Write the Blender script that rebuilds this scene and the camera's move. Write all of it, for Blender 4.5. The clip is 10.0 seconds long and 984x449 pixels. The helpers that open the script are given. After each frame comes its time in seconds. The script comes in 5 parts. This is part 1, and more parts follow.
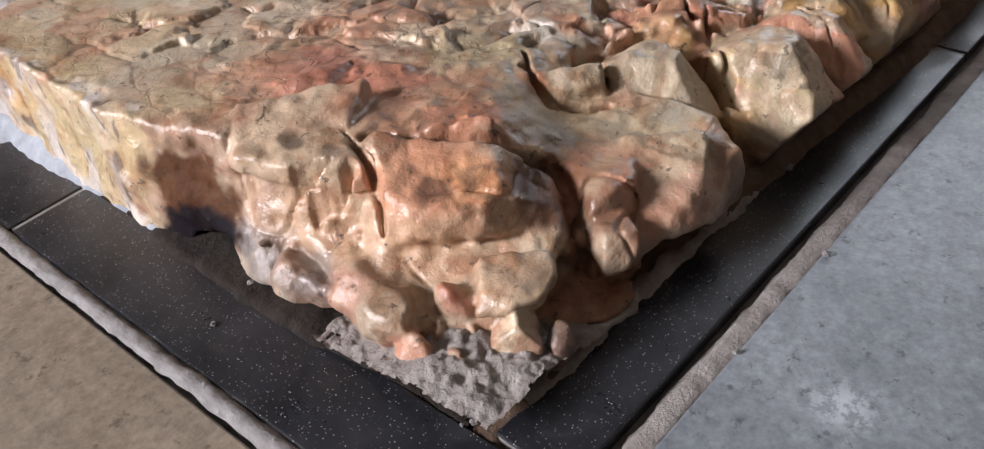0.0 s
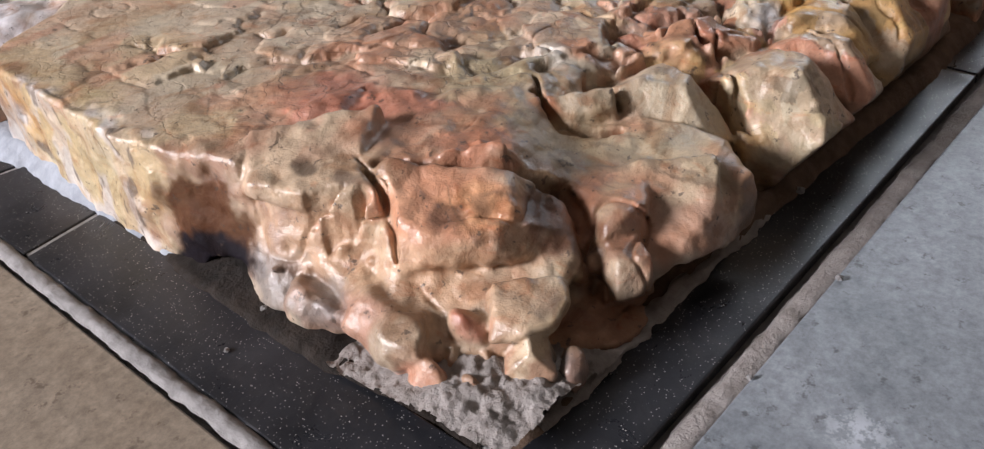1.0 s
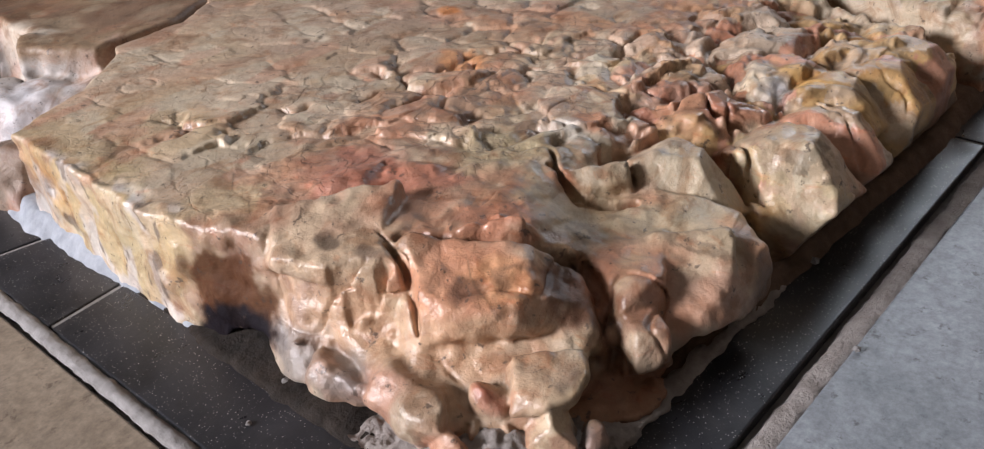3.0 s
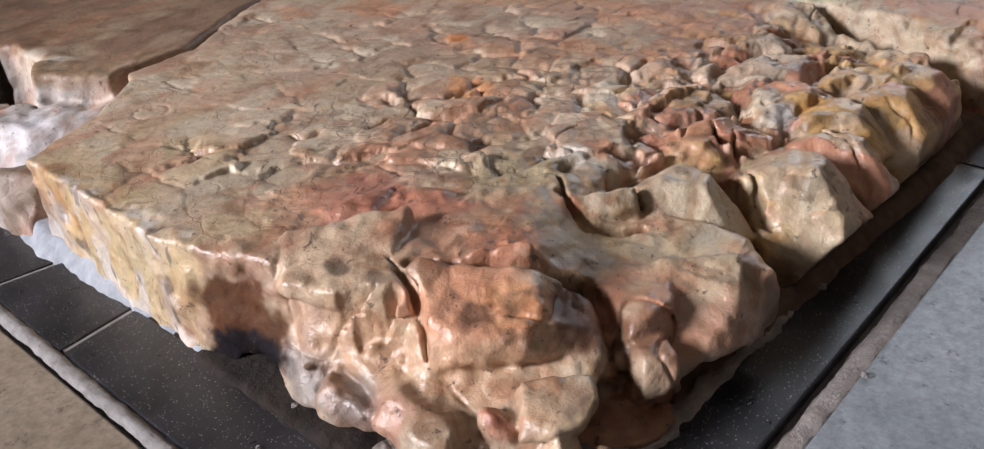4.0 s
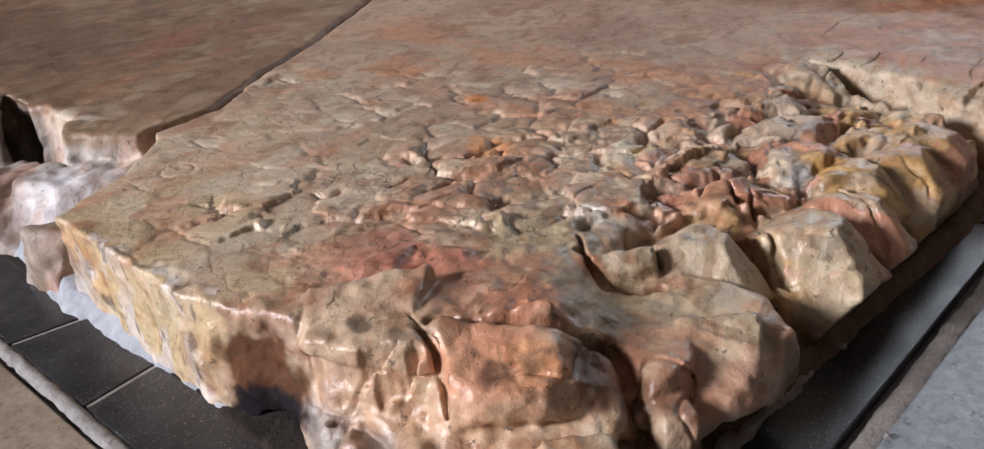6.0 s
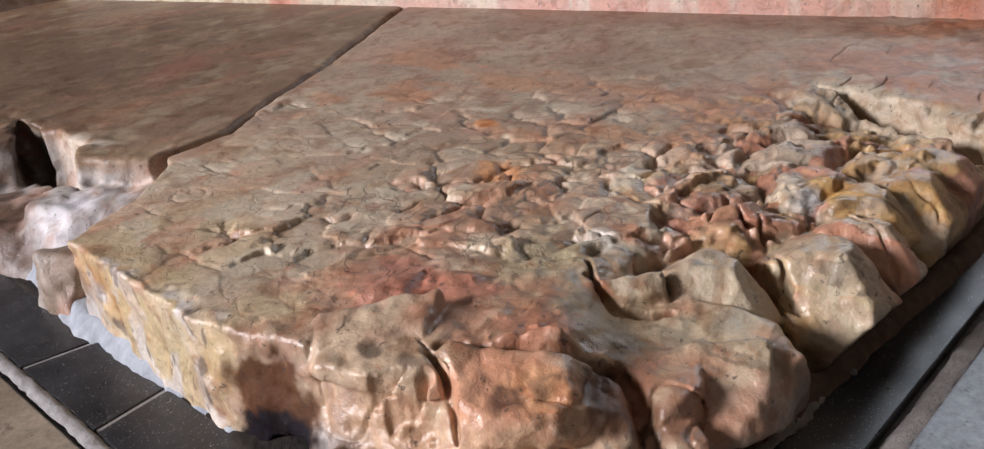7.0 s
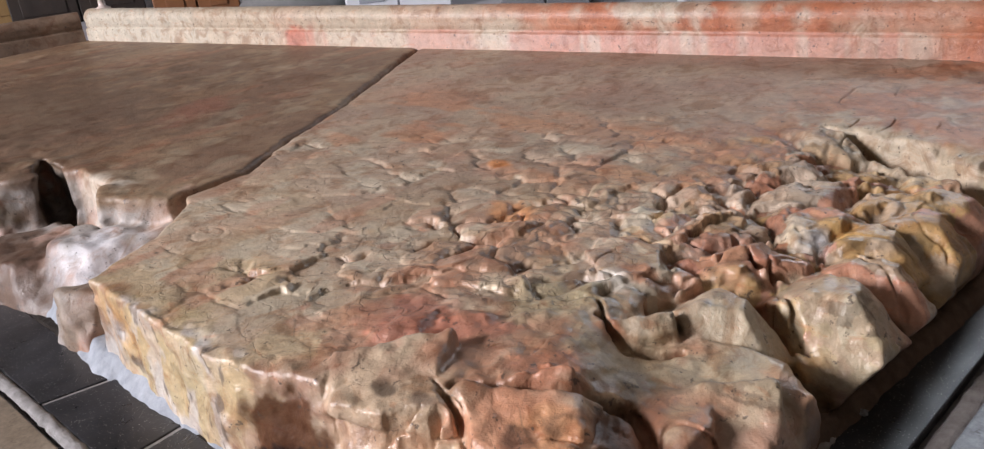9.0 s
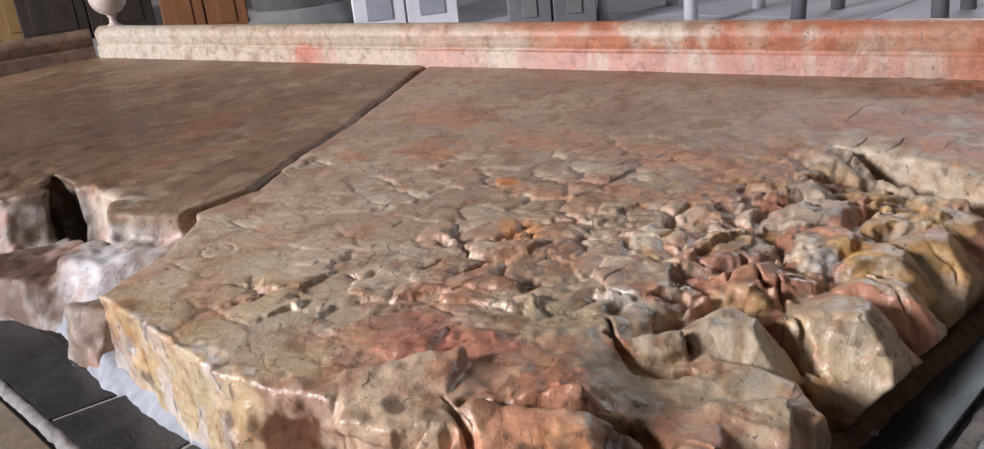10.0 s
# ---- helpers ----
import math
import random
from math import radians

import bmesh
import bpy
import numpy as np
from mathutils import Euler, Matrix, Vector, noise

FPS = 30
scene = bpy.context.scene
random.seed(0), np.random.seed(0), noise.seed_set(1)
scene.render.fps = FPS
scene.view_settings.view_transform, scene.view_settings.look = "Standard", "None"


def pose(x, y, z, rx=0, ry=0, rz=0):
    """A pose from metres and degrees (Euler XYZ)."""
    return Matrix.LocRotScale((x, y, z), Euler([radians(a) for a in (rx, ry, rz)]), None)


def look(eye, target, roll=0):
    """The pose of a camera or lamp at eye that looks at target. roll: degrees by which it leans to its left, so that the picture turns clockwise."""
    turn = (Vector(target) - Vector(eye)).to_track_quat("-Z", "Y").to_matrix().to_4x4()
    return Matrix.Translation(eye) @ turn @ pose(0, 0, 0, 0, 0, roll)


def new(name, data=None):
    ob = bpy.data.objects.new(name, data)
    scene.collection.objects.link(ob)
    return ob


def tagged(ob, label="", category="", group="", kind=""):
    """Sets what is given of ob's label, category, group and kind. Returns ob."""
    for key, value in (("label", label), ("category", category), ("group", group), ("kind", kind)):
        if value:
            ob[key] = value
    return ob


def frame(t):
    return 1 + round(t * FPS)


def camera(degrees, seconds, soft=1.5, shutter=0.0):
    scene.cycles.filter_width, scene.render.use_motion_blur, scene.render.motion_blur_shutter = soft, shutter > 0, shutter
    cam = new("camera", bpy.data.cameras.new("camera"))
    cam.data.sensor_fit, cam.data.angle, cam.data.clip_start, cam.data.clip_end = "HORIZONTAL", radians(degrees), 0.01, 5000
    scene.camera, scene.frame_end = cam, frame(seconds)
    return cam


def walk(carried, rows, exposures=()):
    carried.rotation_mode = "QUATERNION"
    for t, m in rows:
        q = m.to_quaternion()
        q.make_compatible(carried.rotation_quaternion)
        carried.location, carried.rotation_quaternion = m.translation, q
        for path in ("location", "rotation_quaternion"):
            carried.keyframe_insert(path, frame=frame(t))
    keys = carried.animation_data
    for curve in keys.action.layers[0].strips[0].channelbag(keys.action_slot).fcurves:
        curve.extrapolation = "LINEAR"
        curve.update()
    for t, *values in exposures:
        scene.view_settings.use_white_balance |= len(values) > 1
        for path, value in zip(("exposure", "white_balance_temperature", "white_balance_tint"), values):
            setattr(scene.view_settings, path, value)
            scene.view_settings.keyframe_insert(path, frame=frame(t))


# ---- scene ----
cam = camera(59.8, 10.0, soft=1.2)

PATH = [
    (0, (-0.207, -0.137, 0.434), (1.009, 0.901, -0.768), -4.7),
    (0.5, (-0.207, -0.134, 0.438), (1.01, 0.918, -0.749), -4.9),
    (1, (-0.207, -0.133, 0.44), (1.018, 0.932, -0.728), -5.2),
    (1.5, (-0.208, -0.132, 0.446), (1.03, 0.948, -0.695), -5.2),
    (2, (-0.21, -0.131, 0.449), (1.046, 0.962, -0.659), -5.4),
    (2.5, (-0.212, -0.13, 0.452), (1.057, 0.978, -0.625), -5.5),
    (4, (-0.218, -0.132, 0.46), (1.076, 1.018, -0.542), -5.7),
    (4.5, (-0.22, -0.131, 0.462), (1.082, 1.031, -0.515), -5.7),
    (5, (-0.221, -0.134, 0.466), (1.086, 1.048, -0.48), -5.9),
    (5.5, (-0.224, -0.134, 0.466), (1.093, 1.062, -0.447), -5.9),
    (7, (-0.228, -0.134, 0.471), (1.106, 1.1, -0.366), -6.0),
    (7.5, (-0.231, -0.137, 0.473), (1.107, 1.107, -0.343), -6.1),
    (8, (-0.234, -0.139, 0.476), (1.107, 1.114, -0.32), -6.0),
    (8.5, (-0.234, -0.141, 0.477), (1.108, 1.123, -0.298), -6.0),
    (9, (-0.237, -0.142, 0.48), (1.11, 1.13, -0.276), -6.1),
    (9.5, (-0.239, -0.142, 0.483), (1.107, 1.141, -0.254), -6.1),
    (10, (-0.241, -0.141, 0.483), (1.109, 1.147, -0.236), -6.0),
]
EXPOSURES = ((0, 0.06), (2.5, 0.02), (5, -0.03), (7.5, -0.12), (10, -0.07))
walk(cam, [(t, look(eye, target, roll)) for t, eye, target, roll in PATH], EXPOSURES)

# ---- light ----
world = bpy.data.worlds.new("world")
world.use_nodes = True
scene.world = world
wn = world.node_tree.nodes
sky = wn.new("ShaderNodeTexSky")
sky.sky_type, sky.sun_disc = "NISHITA", False
sky.sun_elevation, sky.sun_rotation = radians(40), radians(-60)
wn["Background"].inputs["Strength"].default_value = 0.10
world.node_tree.links.new(sky.outputs["Color"], wn["Background"].inputs["Color"])

sun = new("sun", bpy.data.lights.new("sun", "SUN"))
sun.data.energy, sun.data.angle, sun.data.color = 2.0, radians(0.5), (1.0, 0.95, 0.88)
sun.matrix_world = look((-4, 3, 5), (0, 0, 0))


def window_lamp(name, eye, target, w, h, watts, colour):
    """The sky's light in the opening of a window."""
    lamp = new(name, bpy.data.lights.new(name, "AREA"))
    lamp.data.shape, lamp.data.size, lamp.data.size_y = "RECTANGLE", w, h
    lamp.data.energy, lamp.data.color = watts, colour
    lamp.matrix_world = look(eye, target)
    return lamp


window_lamp("window_light", (-4.75, 3.2, 2.55), (0.4, 0.6, 0.2), 1.4, 1.6, 680, (0.975, 0.94, 1.0))
window_lamp("window_light", (5.35, 1.0, 2.5), (0, 1.0, 1.2), 1.5, 1.7, 60, (0.84, 0.90, 1.0))


# ---- materials ----


def material(name):
    m = bpy.data.materials.new(name)
    m.use_nodes = True
    nt = m.node_tree
    return m, nt, nt.nodes["Principled BSDF"]


def tex_noise(nt, scale, detail=6, rough=0.6, coord="Object", distortion=0.0, stretch=None):
    tc = nt.nodes.new("ShaderNodeTexCoord")
    n = nt.nodes.new("ShaderNodeTexNoise")
    n.inputs["Scale"].default_value = scale
    n.inputs["Detail"].default_value = detail
    n.inputs["Roughness"].default_value = rough
    n.inputs["Distortion"].default_value = distortion
    if stretch:
        mp = nt.nodes.new("ShaderNodeMapping")
        mp.inputs["Scale"].default_value = stretch
        nt.links.new(tc.outputs[coord], mp.inputs["Vector"])
        nt.links.new(mp.outputs["Vector"], n.inputs["Vector"])
    else:
        nt.links.new(tc.outputs[coord], n.inputs["Vector"])
    return n.outputs["Fac"]


def ramp(nt, fac, stops):
    r = nt.nodes.new("ShaderNodeValToRGB")
    els = r.color_ramp.elements
    while len(els) < len(stops):
        els.new(0.5)
    for e, (p, c) in zip(els, stops):
        e.position, e.color = p, (*c, 1) if len(c) == 3 else c
    nt.links.new(fac, r.inputs["Fac"])
    return r.outputs["Color"]


def grey(v):
    return (v, v, v)


def mix(nt, fac, a, b, mode="MIX"):
    m = nt.nodes.new("ShaderNodeMix")
    m.data_type, m.blend_type = "RGBA", mode
    for sock, val in ((m.inputs[0], fac), (m.inputs[6], a), (m.inputs[7], b)):
        if isinstance(val, (int, float)):
            sock.default_value = val
        elif isinstance(val, tuple):
            sock.default_value = (*val, 1)
        else:
            nt.links.new(val, sock)
    return m.outputs[2]


def bump(nt, bsdf, layers):
    """layers: (height output, distance in metres, strength)"""
    last = None
    for h, d, s in layers:
        b = nt.nodes.new("ShaderNodeBump")
        b.inputs["Distance"].default_value, b.inputs["Strength"].default_value = d, s
        nt.links.new(h, b.inputs["Height"])
        if last:
            nt.links.new(last, b.inputs["Normal"])
        last = b.outputs["Normal"]
    nt.links.new(last, bsdf.inputs["Normal"])
    nt.links.new(last, bsdf.inputs["Coat Normal"])


def stone_material():
    m, nt, b = material("polished_breccia")
    at = nt.nodes.new("ShaderNodeAttribute")
    at.attribute_name = "tone"
    fine = tex_noise(nt, 180, 5, 0.65)
    mid = tex_noise(nt, 38, 6, 0.62, distortion=0.6)
    speck = tex_noise(nt, 95, 3, 0.7)
    streak = tex_noise(nt, 60, 5, 0.7, stretch=(1.0, 0.35, 1.6), distortion=1.0)
    c = mix(nt, 0.55, at.outputs["Color"], ramp(nt, mid, [(0.25, grey(0.30)), (0.75, grey(0.72))]), "OVERLAY")
    c = mix(nt, ramp(nt, fine, [(0.45, grey(0)), (0.72, grey(0.4))]), c, (1.40, 1.38, 1.32), "MULTIPLY")
    varnish = tex_noise(nt, 21, 7, 0.68, distortion=0.9)
    c = mix(nt, ramp(nt, varnish, [(0.50, grey(0)), (0.62, grey(0.8))]), c, (0.66, 0.52, 0.43), "MULTIPLY")
    c = mix(nt, ramp(nt, streak, [(0.58, grey(0)), (0.68, grey(0.5))]), c, (1.0, 0.66, 0.52), "MULTIPLY")
    c = mix(nt, ramp(nt, speck, [(0.63, grey(0)), (0.69, grey(0.75))]), c, (0.07, 0.05, 0.04))
    tc = nt.nodes.new("ShaderNodeTexCoord")
    warp = nt.nodes.new("ShaderNodeTexNoise")
    warp.inputs["Scale"].default_value, warp.inputs["Detail"].default_value = 16, 4
    nt.links.new(tc.outputs["Object"], warp.inputs["Vector"])
    moved = nt.nodes.new("ShaderNodeVectorMath")
    moved.operation = "MULTIPLY_ADD"
    nt.links.new(warp.outputs["Color"], moved.inputs[0])
    moved.inputs[1].default_value = (0.09, 0.09, 0.09)
    nt.links.new(tc.outputs["Object"], moved.inputs[2])
    def crack_lines(scale, stretch, noise_scale, widest, lo, hi):
        mp = nt.nodes.new("ShaderNodeMapping")
        mp.inputs["Rotation"].default_value = (0, 0, 0.8)
        mp.inputs["Scale"].default_value = stretch
        nt.links.new(moved.outputs["Vector"], mp.inputs["Vector"])
        vo = nt.nodes.new("ShaderNodeTexVoronoi")
        vo.feature = "DISTANCE_TO_EDGE"
        vo.inputs["Scale"].default_value = scale
        nt.links.new(mp.outputs["Vector"], vo.inputs["Vector"])
        wide = nt.nodes.new("ShaderNodeMapRange")
        wide.inputs["From Min"].default_value, wide.inputs["From Max"].default_value = lo, hi
        wide.inputs["To Min"].default_value, wide.inputs["To Max"].default_value = 0.0005, widest
        nt.links.new(tex_noise(nt, noise_scale, 4, 0.6), wide.inputs["Value"])
        q = nt.nodes.new("ShaderNodeMath")
        q.operation = "DIVIDE"
        nt.links.new(vo.outputs["Distance"], q.inputs[0])
        nt.links.new(wide.outputs["Result"], q.inputs[1])
        return ramp(nt, q.outputs["Value"], [(0.45, grey(0.9)), (1.0, grey(0))])

    hair = mix(nt, 1.0, crack_lines(13, (1.25, 0.7, 1.0), 15, 0.042, 0.44, 0.72), crack_lines(30, (1.25, 0.75, 1.0), 12, 0.050, 0.48, 0.76), "LIGHTEN")
    flaky = nt.nodes.new("ShaderNodeAttribute")
    flaky.attribute_name = "flake"
    hair = mix(nt, 1.0, hair, flaky.outputs["Fac"], "MULTIPLY")
    c = mix(nt, hair, c, (0.10, 0.06, 0.04))
    nt.links.new(c, b.inputs["Base Color"])
    flat = nt.nodes.new("ShaderNodeInvert")
    nt.links.new(hair, flat.inputs["Color"])
    gloss = nt.nodes.new("ShaderNodeAttribute")
    gloss.attribute_name = "gloss"
    r = ramp(nt, mid, [(0.3, grey(0.26)), (0.7, grey(0.46))])
    coat = nt.nodes.new("ShaderNodeMath")
    coat.operation = "MULTIPLY"
    coat.inputs[1].default_value = 0.36
    nt.links.new(gloss.outputs["Fac"], coat.inputs[0])
    nt.links.new(coat.outputs["Value"], b.inputs["Coat Weight"])
    b.inputs["Coat Roughness"].default_value = 0.19
    shine = nt.nodes.new("ShaderNodeMath")
    shine.operation = "MULTIPLY"
    shine.inputs[1].default_value = 1.7
    nt.links.new(gloss.outputs["Fac"], shine.inputs[0])
    most = nt.nodes.new("ShaderNodeMath")
    most.operation = "MINIMUM"
    most.inputs[1].default_value = 0.5
    nt.links.new(shine.outputs["Value"], most.inputs[0])
    nt.links.new(most.outputs["Value"], b.inputs["Specular IOR Level"])
    r = mix(nt, gloss.outputs["Fac"], (0.62, 0.62, 0.62), r)
    nt.links.new(r, b.inputs["Roughness"])
    bump(nt, b, [(mid, 0.004, 0.45), (fine, 0.0013, 0.5), (speck, 0.0013, 0.45), (tex_noise(nt, 420, 3, 0.6), 0.0008, 0.6), (flat.outputs["Color"], 0.0020, 0.8)])
    nt.links.new(b.inputs["Normal"].links[0].from_socket, b.inputs["Coat Normal"])
    return m


def plain_material(name, a, b_col, scale, rough=(0.4, 0.7), bumps=((60, 0.002, 0.4),), metal=0.0, detail=6, lo=0.3, hi=0.7, stretch=None):
    m, nt, b = material(name)
    n = tex_noise(nt, scale, detail, 0.62, stretch=stretch)
    nt.links.new(ramp(nt, n, [(lo, a), (hi, b_col)]), b.inputs["Base Color"])
    n2 = tex_noise(nt, scale * 2.7, 4, 0.6)
    nt.links.new(ramp(nt, n2, [(0.3, grey(rough[0])), (0.7, grey(rough[1]))]), b.inputs["Roughness"])
    b.inputs["Metallic"].default_value = metal
    if bumps:
        bump(nt, b, [(tex_noise(nt, s, 5, 0.65), d, k) for s, d, k in bumps])
    return m


def dusty_black():
    """Black polished tile with grains of dust and faint scratches."""
    m, nt, b = material("black_tile")
    big = tex_noise(nt, 9, 5, 0.6)
    base = ramp(nt, big, [(0.35, (0.010, 0.011, 0.014)), (0.7, (0.033, 0.035, 0.042))])
    haze = tex_noise(nt, 26, 6, 0.7, distortion=0.8)
    base = mix(nt, ramp(nt, haze, [(0.50, grey(0)), (0.80, grey(0.12))]), base, (0.22, 0.20, 0.19))
    tc = nt.nodes.new("ShaderNodeTexCoord")
    v = nt.nodes.new("ShaderNodeTexVoronoi")
    v.inputs["Scale"].default_value = 480
    nt.links.new(tc.outputs["Object"], v.inputs["Vector"])
    dots = ramp(nt, v.outputs["Distance"], [(0.14, grey(1)), (0.26, grey(0))])
    sep = nt.nodes.new("ShaderNodeSeparateColor")
    nt.links.new(v.outputs["Color"], sep.inputs["Color"])
    some = ramp(nt, sep.outputs["Red"], [(0.58, grey(0)), (0.88, grey(1))])
    f = mix(nt, 1.0, dots, some, "MULTIPLY")
    c = mix(nt, f, base, (0.55, 0.53, 0.51))
    b.inputs["Specular IOR Level"].default_value = 0.5
    nt.links.new(c, b.inputs["Base Color"])
    r = ramp(nt, haze, [(0.3, grey(0.24)), (0.75, grey(0.50))])
    nt.links.new(mix(nt, f, r, grey(0.9)), b.inputs["Roughness"])
    bump(nt, b, [(haze, 0.001, 0.25), (tex_noise(nt, 240, 4), 0.0005, 0.3)])
    return m


def floor_tile_material(name, a, c2, spot, scuff=None):
    m, nt, b = material(name)
    cloud = tex_noise(nt, 7, 7, 0.62, distortion=0.4)
    grain = tex_noise(nt, 130, 5, 0.7)
    pits = tex_noise(nt, 55, 4, 0.75)
    c = ramp(nt, cloud, [(0.3, a), (0.72, c2)])
    c = mix(nt, 0.55, c, ramp(nt, grain, [(0.3, grey(0.22)), (0.7, grey(0.78))]), "OVERLAY")
    c = mix(nt, 0.3, c, ramp(nt, tex_noise(nt, 24, 6, 0.7, distortion=0.6), [(0.3, grey(0.28)), (0.7, grey(0.70))]), "OVERLAY")
    c = mix(nt, ramp(nt, pits, [(0.60, grey(0)), (0.68, grey(0.75))]), c, spot)
    if scuff:
        geo = nt.nodes.new("ShaderNodeTexCoord")
        dist = nt.nodes.new("ShaderNodeVectorMath")
        dist.operation = "DISTANCE"
        nt.links.new(geo.outputs["Object"], dist.inputs[0])
        dist.inputs[1].default_value = scuff
        near = ramp(nt, dist.outputs["Value"], [(0.006, grey(1)), (0.030, grey(0))])
        worn = ramp(nt, tex_noise(nt, 70, 6, 0.75), [(0.48, grey(0)), (0.56, grey(0.75))])
        c = mix(nt, mix(nt, 1.0, near, worn, "MULTIPLY"), c, (0.62, 0.66, 0.72))
    nt.links.new(c, b.inputs["Base Color"])
    nt.links.new(ramp(nt, cloud, [(0.3, grey(0.34)), (0.7, grey(0.52))]), b.inputs["Roughness"])
    bump(nt, b, [(cloud, 0.004, 0.2), (pits, 0.0012, 0.35), (grain, 0.0006, 0.3)])
    return m


M_STONE = stone_material()
M_BLACK = dusty_black()
# one tile stone twice: warm light and bluish sheen put into the colours
M_TILE_WARM_LIT = floor_tile_material("warm_lit_tile", (0.22, 0.175, 0.13), (0.33, 0.275, 0.215), (0.11, 0.08, 0.06))
M_TILE_COOL_LIT = floor_tile_material("cool_lit_tile", (0.178, 0.198, 0.220), (0.295, 0.322, 0.350), (0.08, 0.08, 0.085), (0.206, -0.068, -0.004))
M_GROUT = plain_material("grout", (0.20, 0.19, 0.185), (0.36, 0.345, 0.34), 60, (0.8, 0.95), ((160, 0.003, 0.8), (500, 0.001, 0.6)))
M_SAND = plain_material("sandy_mortar", (0.25, 0.22, 0.20), (0.47, 0.43, 0.41), 45, (0.85, 1.0), ((220, 0.003, 0.9), (600, 0.0012, 0.8)))
M_DIRT = plain_material("brown_dirt", (0.095, 0.060, 0.040), (0.21, 0.135, 0.092), 40, (0.85, 1.0), ((180, 0.003, 0.9), (600, 0.001, 0.8)))
M_DIRT_DARK = plain_material("dark_dirt", (0.008, 0.0055, 0.004), (0.028, 0.018, 0.012), 40, (0.85, 1.0), ((180, 0.003, 0.9), (600, 0.001, 0.8)))
M_CEMENT = plain_material("blue_grey_cement", (0.25, 0.272, 0.31), (0.42, 0.45, 0.50), 40, (0.7, 0.9), ((120, 0.003, 0.6), (420, 0.001, 0.6)))
M_WALL = plain_material("plaster", (0.145, 0.125, 0.105), (0.20, 0.172, 0.14), 3, (0.8, 0.95), ((40, 0.002, 0.3),))
M_CEIL = plain_material("ceiling_paint", (0.20, 0.18, 0.16), (0.26, 0.235, 0.21), 2, (0.85, 0.95), ())
M_FAR_FLOOR = plain_material("pale_floor", (0.42, 0.40, 0.44), (0.52, 0.50, 0.54), 4, (0.35, 0.5), ())

# ---- shared mesh helpers ----


def part(name, bm, mat, parent=None, label=""):
    """Links a bmesh as one mesh object, under a thing where one is given."""
    me = bpy.data.meshes.new(name)
    bm.to_mesh(me)
    bm.free()
    me.materials.append(mat)
    ob = new(name, me)
    if parent:
        ob.parent = parent
    if label:
        ob["label"] = label
    return ob


def smooth(ob):
    ob.data.polygons.foreach_set("use_smooth", [True] * len(ob.data.polygons))
    return ob


def box(x0, x1, y0, y1, z0, z1, bevel=0.0, segments=2):
    bm = bmesh.new()
    bmesh.ops.create_cube(bm, size=1)
    for v in bm.verts:
        v.co = Vector((x0 + (v.co.x + 0.5) * (x1 - x0), y0 + (v.co.y + 0.5) * (y1 - y0), z0 + (v.co.z + 0.5) * (z1 - z0)))
    if bevel:
        bmesh.ops.bevel(bm, geom=bm.edges[:], offset=bevel, segments=segments, affect="EDGES", profile=0.5)
    return bm


def prism(corners, z0, z1, bevel=0.0, segments=2):
    """An upright prism over a polygon, with bevelled edges."""
    bm = bmesh.new()
    low = [bm.verts.new((x, y, z0)) for x, y in corners]
    top = [bm.verts.new((x, y, z1)) for x, y in corners]
    n = len(corners)
    bm.faces.new(top)
    bm.faces.new(low[::-1])
    for i in range(n):
        bm.faces.new((low[i], low[(i + 1) % n], top[(i + 1) % n], top[i]))
    bmesh.ops.recalc_face_normals(bm, faces=bm.faces[:])
    if bevel:
        bmesh.ops.bevel(bm, geom=bm.edges[:], offset=bevel, segments=segments, affect="EDGES", profile=0.5)
    return bm


# ---- noise and solid fields ----


def hashed(i, j, k, seed):
    h = (i * 374761393 + j * 668265263 + k * 2147483647 + seed * 974634777) & 0xFFFFFFFF
    h = ((h ^ (h >> 13)) * 1274126177) & 0xFFFFFFFF
    h = ((h ^ (h >> 16)) * 2246822519) & 0xFFFFFFFF
    return ((h ^ (h >> 13)) & 0xFFFFFF) / float(0xFFFFFF)


def vnoise(p, size, seed, octaves=3):
    """Value noise, 0 to 1, at the points p (n x 3), with cells of that size in metres."""
    out, amp, tot = np.zeros(len(p)), 1.0, 0.0
    for o in range(octaves):
        q = p / size + 17.3 * o
        c = np.floor(q).astype(np.int64)
        f = q - c
        f = f * f * (3 - 2 * f)
        s = 0
        for dx in (0, 1):
            for dy in (0, 1):
                for dz in (0, 1):
                    w = (f[:, 0] if dx else 1 - f[:, 0]) * (f[:, 1] if dy else 1 - f[:, 1]) * (f[:, 2] if dz else 1 - f[:, 2])
                    s = s + w * hashed(c[:, 0] + dx, c[:, 1] + dy, c[:, 2] + dz, seed + o)
        out, tot = out + amp * s, tot + amp
        amp, size = amp * 0.5, size * 0.5
    return out / tot


def step(a, b, v):
    t = np.clip((v - a) / (b - a), 0, 1)
    return t * t * (3 - 2 * t)


